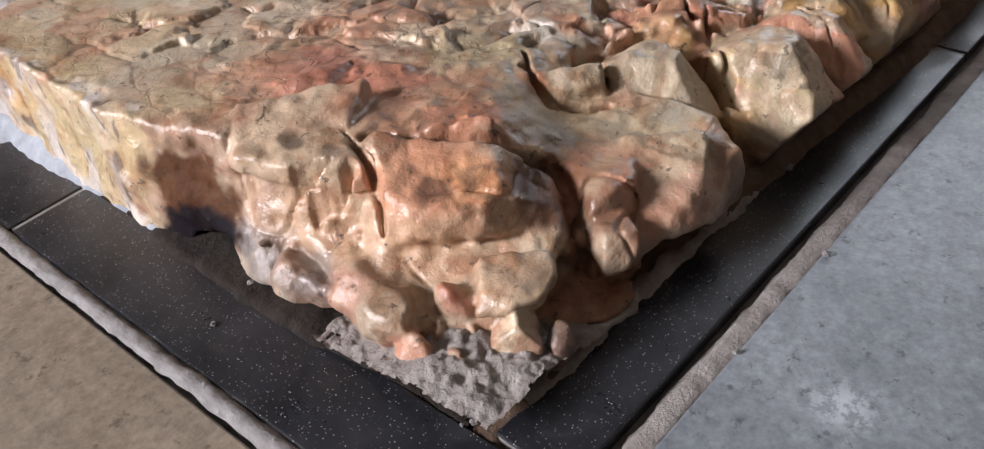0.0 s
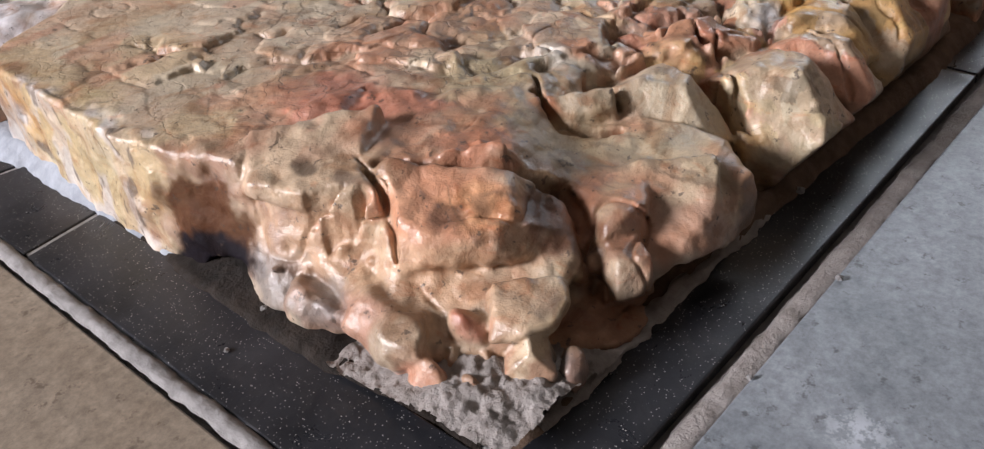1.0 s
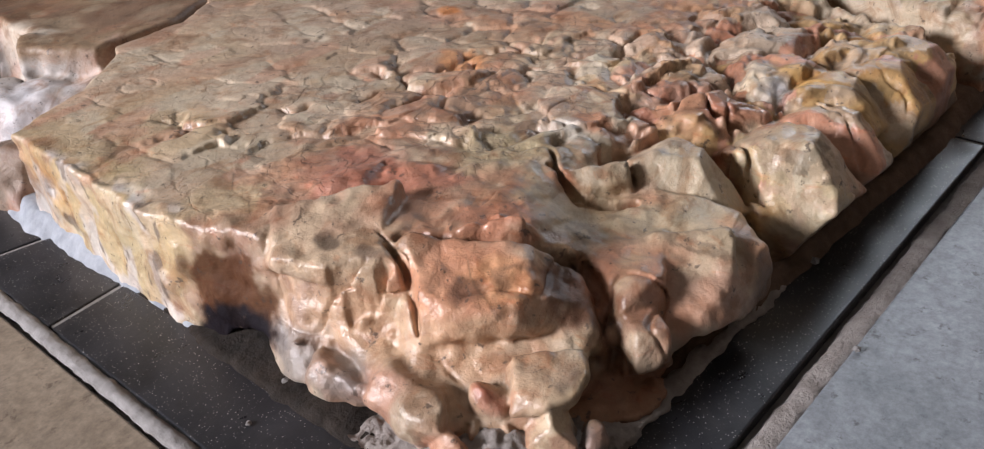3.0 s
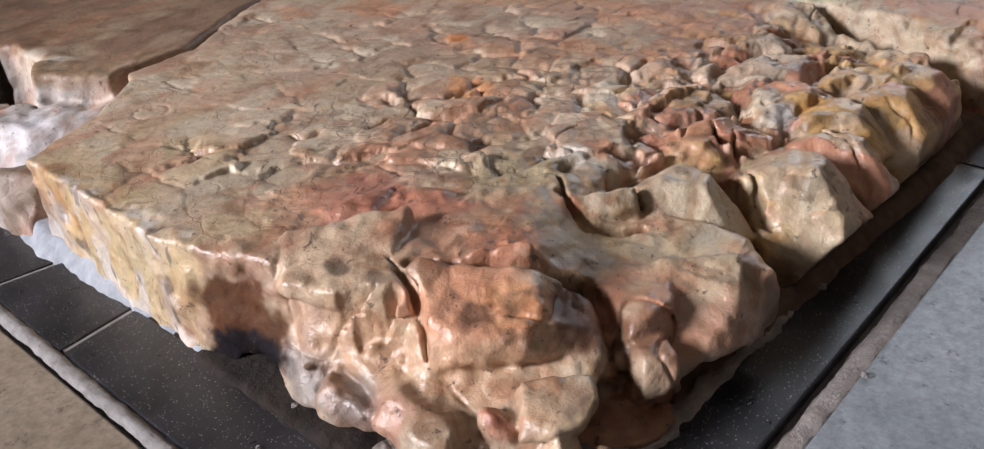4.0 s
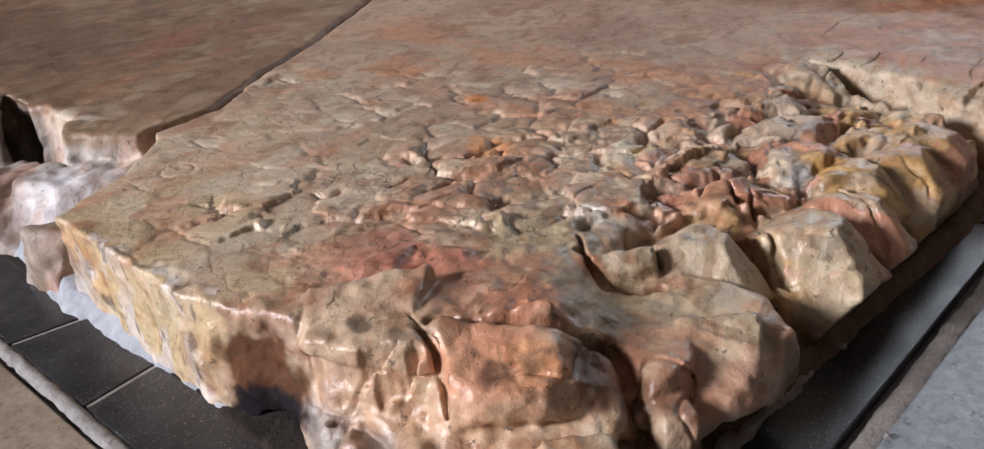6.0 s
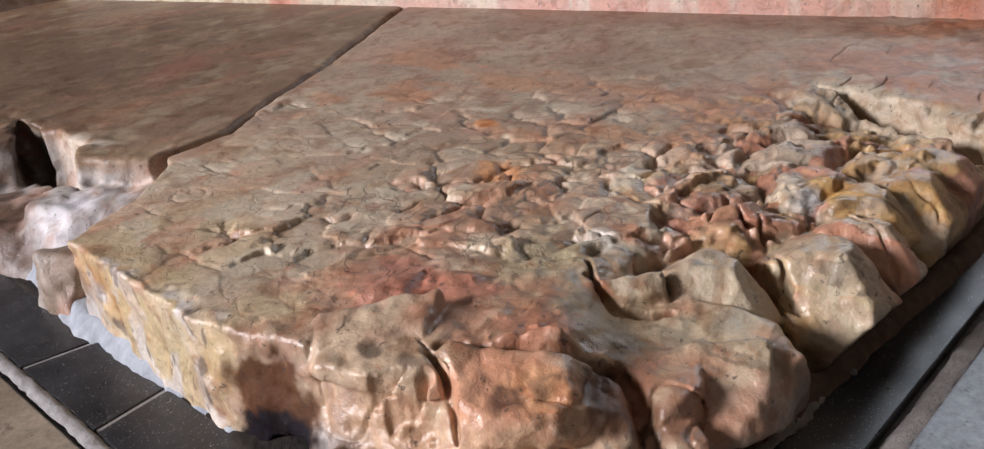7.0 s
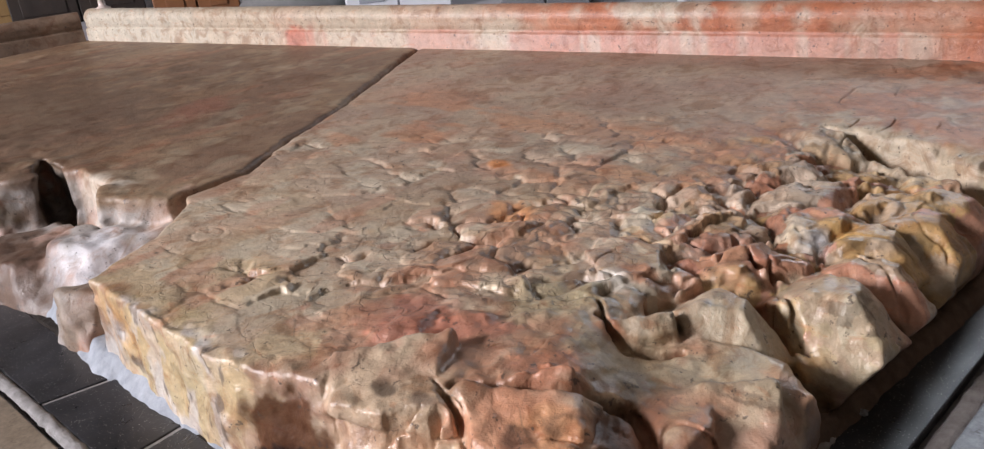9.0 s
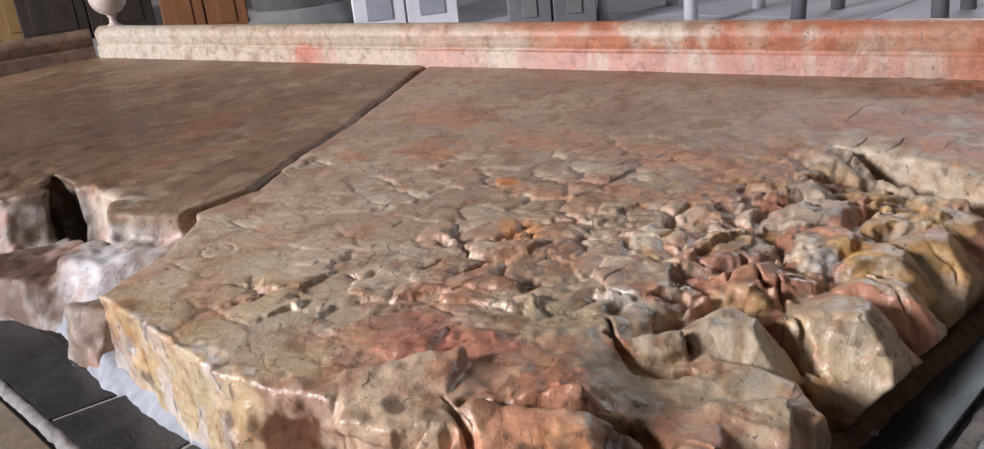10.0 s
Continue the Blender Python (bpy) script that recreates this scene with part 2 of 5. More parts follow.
def cells(x, y, size, seed):
    """Irregular plates: distance to the joint, a random number for each plate and the offset from its middle."""
    i0, j0 = np.floor(x / size).astype(np.int64), np.floor(y / size).astype(np.int64)
    d1 = np.full(x.shape, 9.0)
    d2 = np.full(x.shape, 9.0)
    r, ox, oy = np.zeros(x.shape), np.zeros(x.shape), np.zeros(x.shape)
    for di in (-1, 0, 1):
        for dj in (-1, 0, 1):
            i, j = i0 + di, j0 + dj
            px, py = (i + hashed(i, j, 0 * i, seed)) * size, (j + hashed(i, j, 0 * i + 1, seed)) * size
            d = np.hypot(x - px, y - py)
            near = d < d1
            d2 = np.where(near, d1, np.minimum(d2, d))
            r = np.where(near, hashed(i, j, 0 * i + 2, seed), r)
            ox, oy = np.where(near, x - px, ox), np.where(near, y - py, oy)
            d1 = np.where(near, d, d1)
    return (d2 - d1) / 2, r, ox, oy


def polygon_distance(x, y, pts):
    """Signed distance to a polygon, negative inside."""
    d = np.full(x.shape, 9.0)
    inside = np.zeros(x.shape, bool)
    for (ax, ay), (bx, by) in zip(pts, pts[1:] + pts[:1]):
        ex, ey = bx - ax, by - ay
        t = np.clip(((x - ax) * ex + (y - ay) * ey) / (ex * ex + ey * ey), 0, 1)
        d = np.minimum(d, np.hypot(x - ax - t * ex, y - ay - t * ey))
        if ay != by:
            inside ^= ((ay > y) != (by > y)) & (x < (bx - ax) * (y - ay) / (by - ay) + ax)
    return np.where(inside, -d, d)


def smin(a, b, k):
    h = np.clip(0.5 + 0.5 * (b - a) / k, 0, 1)
    return b + (a - b) * h - k * h * (1 - h)


def smax(a, b, k):
    return -smin(-a, -b, k)


def spaced(a, b, fine, until, growth, most):
    """Grid lines that stand close up to a place and wider past it."""
    out, s = [a], fine
    while out[-1] < b:
        if out[-1] > until:
            s = min(s * growth, most)
        out.append(out[-1] + s)
    return np.array(out, np.float32)


class Solid:
    """A solid as a field over a grid: negative inside."""

    def __init__(self, xs, ys, zs):
        self.xs, self.ys, self.zs = xs, ys, zs
        self.f = np.full((len(xs), len(ys), len(zs)), 0.5, np.float32)
        self.x2, self.y2 = np.meshgrid(xs.astype(float), ys.astype(float), indexing="ij")

    def block(self, outline, height, edge=0.01, k=0.01, lean=0.0, rough=0.0):
        """Joins an upright block with that outline distance and top height (2D arrays)."""
        z = self.zs[None, None, :]
        side = (outline.astype(np.float32))[:, :, None] + lean * (z - 0.05)
        top = z - height.astype(np.float32)[:, :, None]
        self.f = smin(self.f, smax(top, side, edge), k).astype(np.float32)

    def window(self, x, y, z, r):
        sl = []
        for g, c in ((self.xs, x), (self.ys, y), (self.zs, z)):
            i, j = np.searchsorted(g, c - r), np.searchsorted(g, c + r)
            sl.append(slice(max(i - 1, 0), min(j + 1, len(g))))
        return tuple(sl)

    def local(self, sl, x, y, z, yaw, pitch, roll):
        m = np.array(Euler((radians(roll), radians(pitch), radians(yaw))).to_matrix().transposed())
        px, py, pz = self.xs[sl[0]][:, None, None] - x, self.ys[sl[1]][None, :, None] - y, self.zs[sl[2]][None, None, :] - z
        return [m[i][0] * px + m[i][1] * py + m[i][2] * pz for i in range(3)]

    def lump(self, x, y, z, a, b, c, yaw=0, pitch=0, roll=0, cuts=7, seed=1, k=0.008, cut=False, crisp=0.004, planes=()):
        """A chipped stone lump with half axes a, b, c; or, with cut, a hollow of that shape."""
        sl = self.window(x, y, z, max(a, b, c) * 1.25 + k * 2)
        p = self.local(sl, x, y, z, yaw, pitch, roll)
        q = [p[0] / a, p[1] / b, p[2] / c]
        small = min(a, b, c)
        d = (np.sqrt(q[0] ** 2 + q[1] ** 2 + q[2] ** 2) - 1) * small
        r = np.random.default_rng(seed)
        for _ in range(cuts):
            n = r.normal(size=3)
            n /= np.linalg.norm(n)
            d = smax(d, (q[0] * n[0] + q[1] * n[1] + q[2] * n[2] - r.uniform(0.55, 0.85)) * small, crisp)
        px, py, pz = self.xs[sl[0]][:, None, None] - x, self.ys[sl[1]][None, :, None] - y, self.zs[sl[2]][None, None, :] - z
        for az, el, dist in planes:
            ce, se = math.cos(radians(el)), math.sin(radians(el))
            d = smax(d, px * (ce * math.cos(radians(az))) + py * (ce * math.sin(radians(az))) + pz * se - dist, crisp)
        old = self.f[sl]
        self.f[sl] = smax(old, -d, k) if cut else smin(old, d, k)

    def chunk(self, x, y, z, planes, rounded=0.005, k=0.005, cut=False):
        """A block bounded by planes (bearing, elevation, distance from the middle)."""
        sl = self.window(x, y, z, max(p[2] for p in planes) * 1.7 + 0.01)
        px, py, pz = self.xs[sl[0]][:, None, None] - x, self.ys[sl[1]][None, :, None] - y, self.zs[sl[2]][None, None, :] - z
        d = None
        for az, el, dist in planes:
            ce, se = math.cos(radians(el)), math.sin(radians(el))
            q = px * (ce * math.cos(radians(az))) + py * (ce * math.sin(radians(az))) + pz * se - dist
            d = q if d is None else smax(d, q, rounded)
        old = self.f[sl]
        self.f[sl] = smax(old, -d, k) if cut else smin(old, d, k)

    def crack(self, pts, width, depth, rise=0.5):
        """Wears the surface back along a line in plan, whatever its height; each point may carry its own height band."""
        x0, x1 = min(p[0] for p in pts) - 3 * width, max(p[0] for p in pts) + 3 * width
        y0, y1 = min(p[1] for p in pts) - 3 * width, max(p[1] for p in pts) + 3 * width
        sx = slice(np.searchsorted(self.xs, x0), np.searchsorted(self.xs, x1) + 1)
        sy = slice(np.searchsorted(self.ys, y0), np.searchsorted(self.ys, y1) + 1)
        x2, y2 = self.x2[sx, sy], self.y2[sx, sy]
        drift = 0.35 * width + 0.003
        x = (x2 + 2 * drift * (flat_noise(x2, y2, 0.016, 301) - 0.5))[:, :, None].astype(np.float32)
        y = (y2 + 2 * drift * (flat_noise(x2, y2, 0.016, 302) - 0.5))[:, :, None].astype(np.float32)
        uneven = (0.25 + 1.4 * flat_noise(x2, y2, 0.020, 303))[:, :, None].astype(np.float32)
        z = self.zs[None, None, :]
        d = np.full((x.shape[0], y.shape[1], z.shape[2]), 9.0, np.float32)
        for (ax, ay, az), (bx, by, bz) in zip(pts, pts[1:]):
            ex, ey, ez = bx - ax, by - ay, (bz - az) * rise
            t = np.clip(((x - ax) * ex + (y - ay) * ey + (z - az) * rise * ez) / (ex * ex + ey * ey + ez * ez + 1e-9), 0, 1)
            d = np.minimum(d, np.sqrt((x - ax - t * ex) ** 2 + (y - ay - t * ey) ** 2 + ((z - az) * rise - t * ez) ** 2))
        self.f[sx, sy] += depth * uneven * np.exp(-(d / (width * (0.5 + 0.6 * uneven))) ** 2)

    def groove(self, pts, width, k=0.003):
        """A crevice along a line of (x, y, z)."""
        for (x0, y0, z0), (x1, y1, z1) in zip(pts, pts[1:]):
            c, r = ((x0 + x1) / 2, (y0 + y1) / 2, (z0 + z1) / 2), math.dist((x0, y0, z0), (x1, y1, z1)) / 2 + width + 0.01
            sl = self.window(*c, r)
            px, py, pz = self.xs[sl[0]][:, None, None], self.ys[sl[1]][None, :, None], self.zs[sl[2]][None, None, :]
            ex, ey, ez = x1 - x0, y1 - y0, z1 - z0
            t = np.clip(((px - x0) * ex + (py - y0) * ey + (pz - z0) * ez) / (ex * ex + ey * ey + ez * ez), 0, 1)
            d = np.sqrt((px - x0 - t * ex) ** 2 + (py - y0 - t * ey) ** 2 + ((pz - z0 - t * ez) * 0.35) ** 2)
            self.f[sl] = smax(self.f[sl], width - d, k)

    def roughen(self, size, amount, seed, weight=None, style="soft", thin=0.08):
        """Adds noise of that cell size to the field: soft, billows between creases, or thin cracks."""
        r = np.random.default_rng(seed)
        axes = []
        for g in (self.xs, self.ys, self.zs):
            u = (g - g[0]) / size
            i = np.floor(u).astype(int)
            fr = u - i
            axes.append((i, (fr * fr * (3 - 2 * fr)).astype(np.float32)))
        lat = r.uniform(-1, 1, [int(i.max()) + 2 for i, _ in axes]).astype(np.float32)
        for ax, (i, fr) in enumerate(axes):
            shp = [1, 1, 1]
            shp[ax] = -1
            fr = fr.reshape(shp)
            lat = np.take(lat, i, ax) * (1 - fr) + np.take(lat, i + 1, ax) * fr
        if style == "billow":
            lat = 0.35 - np.abs(lat)
        if style == "crack":
            lat = np.exp(-(lat / thin) ** 2)
        self.f += lat * (amount if weight is None else (amount * weight).astype(np.float32)[:, :, None])

    def surface(self):
        """The zero surface as vertices and quads (surface nets)."""
        f = self.f
        f[0], f[-1], f[:, 0], f[:, -1], f[:, :, 0], f[:, :, -1] = 0.01, 0.01, 0.01, 0.01, 0.01, 0.01
        ins = f < 0
        n = np.zeros([s - 1 for s in f.shape], np.int8)
        corners = [(i, j, k) for i in (0, 1) for j in (0, 1) for k in (0, 1)]
        for i, j, k in corners:
            n += ins[i:f.shape[0] - 1 + i, j:f.shape[1] - 1 + j, k:f.shape[2] - 1 + k]
        act = (n > 0) & (n < 8)
        idx = np.argwhere(act)
        num = np.full(n.shape, -1, np.int32)
        num[act] = np.arange(len(idx))
        val = {c: f[idx[:, 0] + c[0], idx[:, 1] + c[1], idx[:, 2] + c[2]].astype(float) for c in corners}
        acc, cnt = np.zeros((len(idx), 3)), np.zeros(len(idx))
        for c in corners:
            for ax in range(3):
                if c[ax] == 0:
                    e = tuple(1 if q == ax else c[q] for q in range(3))
                    a, b = val[c], val[e]
                    on = (a < 0) != (b < 0)
                    t = np.where(on, a / np.where(on, a - b, 1), 0)
                    for q in range(3):
                        acc[:, q] += np.where(on, c[q] + (t if q == ax else 0), 0)
                    cnt += on
        pos = idx + acc / cnt[:, None]
        v = np.stack([np.interp(pos[:, q], np.arange(len(g)), g) for q, g in enumerate((self.xs, self.ys, self.zs))], 1)
        quads = []
        for ax in range(3):
            u, w = (ax + 1) % 3, (ax + 2) % 3
            lo = [slice(1, -1)] * 3
            hi = [slice(1, -1)] * 3
            lo[ax], hi[ax] = slice(0, -1), slice(1, None)
            a, b = ins[tuple(lo)], ins[tuple(hi)]
            e = np.argwhere(a != b)
            flip = b[tuple(e.T)]
            e[:, u] += 1
            e[:, w] += 1
            ring = []
            for du, dw in ((-1, -1), (0, -1), (0, 0), (-1, 0)):
                g = e.copy()
                g[:, u] += du
                g[:, w] += dw
                ring.append(num[tuple(g.T)])
            ring = np.stack(ring, 1)
            ring[flip] = ring[flip][:, ::-1]
            quads.append(ring)
        return v, np.concatenate(quads)


def mesh_object(name, v, quads, mat, tone=None, gloss=None, parent=None, flake=None):
    me = bpy.data.meshes.new(name)
    me.vertices.add(len(v))
    me.vertices.foreach_set("co", v.astype(np.float32).ravel())
    me.loops.add(quads.size)
    me.loops.foreach_set("vertex_index", quads.astype(np.int32).ravel())
    me.polygons.add(len(quads))
    me.polygons.foreach_set("loop_start", np.arange(0, quads.size, 4, dtype=np.int32))
    me.polygons.foreach_set("use_smooth", np.ones(len(quads), bool))
    me.update(calc_edges=True)
    me.validate()
    if tone is not None:
        at = me.color_attributes.new("tone", "FLOAT_COLOR", "POINT")
        at.data.foreach_set("color", np.concatenate([tone, np.ones((len(tone), 1))], 1).astype(np.float32).ravel())
    if gloss is not None:
        at = me.attributes.new("gloss", "FLOAT", "POINT")
        at.data.foreach_set("value", gloss.astype(np.float32))
    if flake is not None:
        at = me.attributes.new("flake", "FLOAT", "POINT")
        at.data.foreach_set("value", flake.astype(np.float32))
    me.materials.append(mat)
    ob = new(name, me)
    if parent:
        ob.parent = parent
    return ob


class Tone:
    """Colours over the points of a stone: minerals, dirt and some painted-in shade."""

    def __init__(self, v, base, other, size, seed):
        self.v = v
        n = step(0.36, 0.64, vnoise(v, size, seed))[:, None]
        self.c = np.array(base) * (1 - n) + np.array(other) * n
        self.wx = (vnoise(v, 0.035, seed + 5) - 0.5) + 0.5 * (vnoise(v, 0.012, seed + 6) - 0.5)

    def clouds(self, colour, size, seed, lo, hi, most=1.0, where=None, stretch=(1, 1, 1)):
        w = step(lo, hi, vnoise(self.v * np.array(stretch), size, seed, 4)) * most
        if where is not None:
            w = w * where
        self.c = self.c * (1 - w[:, None]) + np.array(colour) * w[:, None]

    def patch(self, x, y, z, a, b, c, colour, most=1.0, yaw=0, ragged=0.7, soft=0.45):
        ca, sa = math.cos(radians(yaw)), math.sin(radians(yaw))
        p = self.v - np.array((x, y, z))
        u, w = p[:, 0] * ca + p[:, 1] * sa, -p[:, 0] * sa + p[:, 1] * ca
        d = np.sqrt((u / a) ** 2 + (w / b) ** 2 + (p[:, 2] / c) ** 2) + ragged * self.wx * 2
        k = (1 - step(1 - soft, 1 + soft, d)) * most
        self.c = self.c * (1 - k[:, None]) + np.array(colour) * k[:, None]
        return k

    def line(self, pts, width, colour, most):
        """Dirt in a crack; the dark of depth the grid can't hold is painted in too."""
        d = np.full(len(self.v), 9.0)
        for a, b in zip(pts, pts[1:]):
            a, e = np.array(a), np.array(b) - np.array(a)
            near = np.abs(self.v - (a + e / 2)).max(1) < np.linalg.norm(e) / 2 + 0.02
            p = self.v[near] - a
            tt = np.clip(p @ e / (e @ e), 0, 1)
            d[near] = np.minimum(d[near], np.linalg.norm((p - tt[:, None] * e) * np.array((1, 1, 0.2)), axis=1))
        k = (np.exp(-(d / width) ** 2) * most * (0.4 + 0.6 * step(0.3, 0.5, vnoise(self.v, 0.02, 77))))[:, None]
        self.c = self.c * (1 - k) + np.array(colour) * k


# ---- room shell ----
X0, X1, Y0, Y1, ZT = -4.6, 5.2, -3.4, 6.2, 5.2
FLOOR_Z = -0.004


def wall_with_opening(name, axis, at, thick, a0, a1, o0, o1, s, h):
    """A wall across x (axis 0) or y (axis 1) with one window opening through it."""
    bm = bmesh.new()
    pieces = [(a0, o0, -0.05, ZT), (o1, a1, -0.05, ZT), (o0, o1, -0.05, s), (o0, o1, h, ZT)]
    for p0, p1, z0, z1 in pieces:
        if p1 - p0 < 1e-4:
            continue
        b = box(at, at + thick, p0, p1, z0, z1) if axis == 0 else box(p0, p1, at, at + thick, z0, z1)
        me = bpy.data.meshes.new("tmp")
        b.to_mesh(me)
        b.free()
        bm.from_mesh(me)
        bpy.data.meshes.remove(me)
    return tagged(part(name, bm, M_WALL), kind="structure", label="plain cream plaster wall of the room", category="wall")


wall_with_opening("wall_west", 0, X0 - 0.3, 0.3, Y0, Y1, 2.4, 4.0, 1.7, 3.4)
wall_with_opening("wall_east", 0, X1, 0.3, Y0, Y1, 0.2, 1.8, 1.6, 3.4)
wall_with_opening("wall_south", 1, Y0 - 0.3, 0.3, X0 - 0.3, X1 + 0.3, 0, 0, 5.2, 5.2)
wall_with_opening("wall_north", 1, Y1, 0.3, X0 - 0.3, X1 + 0.3, 0, 0, 5.2, 5.2)
tagged(part("ceiling", box(X0 - 0.3, X1 + 0.3, Y0 - 0.3, Y1 + 0.3, ZT, ZT + 0.2), M_CEIL), kind="structure", label="plain pale plaster ceiling", category="ceiling")

# ---- floor ----
floor = tagged(part("floor", box(X0, X1, Y0, Y1, -0.06, -0.012), M_GROUT), kind="structure", label="grey stone tile floor, beige where warm light is painted in, with sandy grout joints", category="floor")


def left_edge(y):
    """Outer edge of the border along the slab's sawn side."""
    return -0.029 + 0.036 * y


def right_edge(x):
    """Outer edge of the border along the slab's broken side."""
    return 0.045 - 0.067 * x


def tile(name, corners, mat, top=FLOOR_Z, parent=None, bevel=0.002, low=None):
    return part(name, prism(corners, top - 0.012 if low is None else low, top, bevel), mat, parent or floor)


SIZE = 0.90
GAP = 0.006


def shifted(x, y):
    """Grid of the floor tiles, turned with the border."""
    return x + 0.036 * y, y - 0.067 * x


gl, gr = -0.047, 0.022
for i in range(-5, 6):
    for j in range(-4, 7):
        warm = i < 0 and j >= 0
        # rows before the border, to either side of it
        if i < 0:
            xa, xb = gl + i * SIZE, gl + (i + 1) * SIZE - (0 if i == -1 else GAP)
        else:
            xa, xb = 0.755 + (i - 1) * SIZE, 0.755 + i * SIZE - GAP
        if j < 0:
            ya, yb = gr + j * SIZE, gr + (j + 1) * SIZE - (0 if j == -1 else GAP)
        else:
            ya, yb = 0.11 + j * SIZE, 0.11 + (j + 1) * SIZE - GAP
        if i >= 0 and j >= 0 and xa < 1.5 and ya < 3.0:
            continue
        if i == 0 and j < 0:
            xa = gl + GAP
        q = [shifted(x, y) for x, y in ((xa, ya), (xb, ya), (xb, yb), (xa, yb))]
        far = max(p[0] for p in q) > 2.0 or max(p[1] for p in q) > 3.4
        if max(p[0] for p in q) > X1 or max(p[1] for p in q) > Y1 or min(p[0] for p in q) < X0 or min(p[1] for p in q) < Y0:
            q = [(min(max(p[0], X0), X1), min(max(p[1], Y0), Y1)) for p in q]
            if abs(q[0][0] - q[1][0]) < 0.05 or abs(q[0][1] - q[3][1]) < 0.05:
                continue
        tile("tile", q, M_TILE_WARM_LIT if warm else (M_FAR_FLOOR if far else M_TILE_COOL_LIT))

# ---- black border ----
border = tagged(new("border"), kind="structure", label="black polished stone tile border set in mortar round the slab", category="border")
WL, WR = 0.077, 0.060
joints_l = ((-0.02, 0.012), (0.597, 0.004), (0.776, -0.020), (1.14, 0.0), (1.45, 0.0), (1.80, 0.0), (2.2, 0.0))
for (a, ka), (b, kb) in zip(joints_l, joints_l[1:]):
    a2, b2 = a + 0.003, b - 0.003
    tile("border_tile", [(left_edge(a2), a2), (left_edge(a2) + WL, a2 + ka), (left_edge(b2) + WL, b2 + kb), (left_edge(b2), b2)], M_BLACK, 0.0, border, 0.0015)
xs_r = (0.050, 0.744, 1.35, 1.95)
for a, b in zip(xs_r, xs_r[1:]):
    a2, b2 = a + 0.003, b - 0.003
    tile("border_tile", [(a2, right_edge(a2)), (b2, right_edge(b2)), (b2 + 0.006, right_edge(b2) + WR), (a2 + 0.006, right_edge(a2) + WR)], M_BLACK, 0.0, border, 0.0015)

# grout under and between the black tiles
part("grout", prism([(left_edge(-0.02) + 0.002, -0.02), (left_edge(-0.02) + WL - 0.002, -0.01), (left_edge(2.2) + WL - 0.002, 2.2), (left_edge(2.2) + 0.002, 2.19)], -0.011, -0.0018), M_GROUT, border)
part("grout", prism([(0.053, right_edge(0.053) + 0.002), (1.94, right_edge(1.94) + 0.002), (1.94, right_edge(1.94) + WR - 0.002), (0.058, right_edge(0.058) + WR - 0.002)], -0.011, -0.0018), M_GROUT, border)

# ---- beds of mortar and dirt ----


def sheet(name, outline, height, mat, x0, x1, y0, y1, cell, label, category):
    """A thin uneven layer over a polygon."""
    xs, ys = spaced(x0, x1, cell, 9, 1, cell), spaced(y0, y1, cell, 9, 1, cell)
    x, y = np.meshgrid(xs.astype(float), ys.astype(float), indexing="ij")
    keep = outline(x, y)
    z = height(x, y)
    idx = np.full(x.shape, -1)
    q = keep[:-1, :-1] & keep[1:, :-1] & keep[1:, 1:] & keep[:-1, 1:]
    i, j = np.nonzero(q)
    idx = np.arange(x.size).reshape(x.shape)
    quads = np.stack([idx[i, j], idx[i + 1, j], idx[i + 1, j + 1], idx[i, j + 1]], 1)
    used = np.unique(quads)
    new_i = np.zeros(x.size, int)
    new_i[used] = np.arange(len(used))
    v = np.stack([x.ravel(), y.ravel(), z.ravel()], 1)[used]
    return tagged(mesh_object(name, v, new_i[quads], mat), kind="structure", label=label, category=category)


def flat_noise(x, y, size, seed, octaves=3):
    p = np.stack([x.ravel(), y.ravel(), np.full(x.size, 0.37)], 1)
    return vnoise(p, size, seed, octaves).reshape(x.shape)


def dirt_left(x, y):
    return left_edge(y) + WL - 0.010 - 0.009 * step(0.18, 0.30, y) * (1 - step(0.44, 0.50, y)) + 0.008 * (flat_noise(x, y, 0.02, 15) - 0.5)


def dirt_edge(x, y):
    return right_edge(x) + WR - 0.012 - 0.022 * step(0.30, 0.75, x) + 0.006 * (flat_noise(x, y, 0.02, 14) - 0.5)


def dirt_height(x, y):
    near = np.minimum(x - dirt_left(x, y), y - dirt_edge(x, y))
    h = -0.006 + 0.010 * flat_noise(x, y, 0.03, 3) + 0.003 * flat_noise(x, y, 0.006, 4) - 0.010 * (1 - step(0.0, 0.012, near))
    h += 0.014 * step(0.22, 0.45, x) * step(0.0, 0.022, y - dirt_edge(x, y))
    return h + 0.006 * step(0.18, 0.30, y) * (1 - step(0.44, 0.50, y)) * step(0.0, 0.01, x - dirt_left(x, y))


def inside_border(x, y):
    return (x > dirt_left(x, y)) & (y > dirt_edge(x, y)) & (x < 1.3) & (y < 1.4)


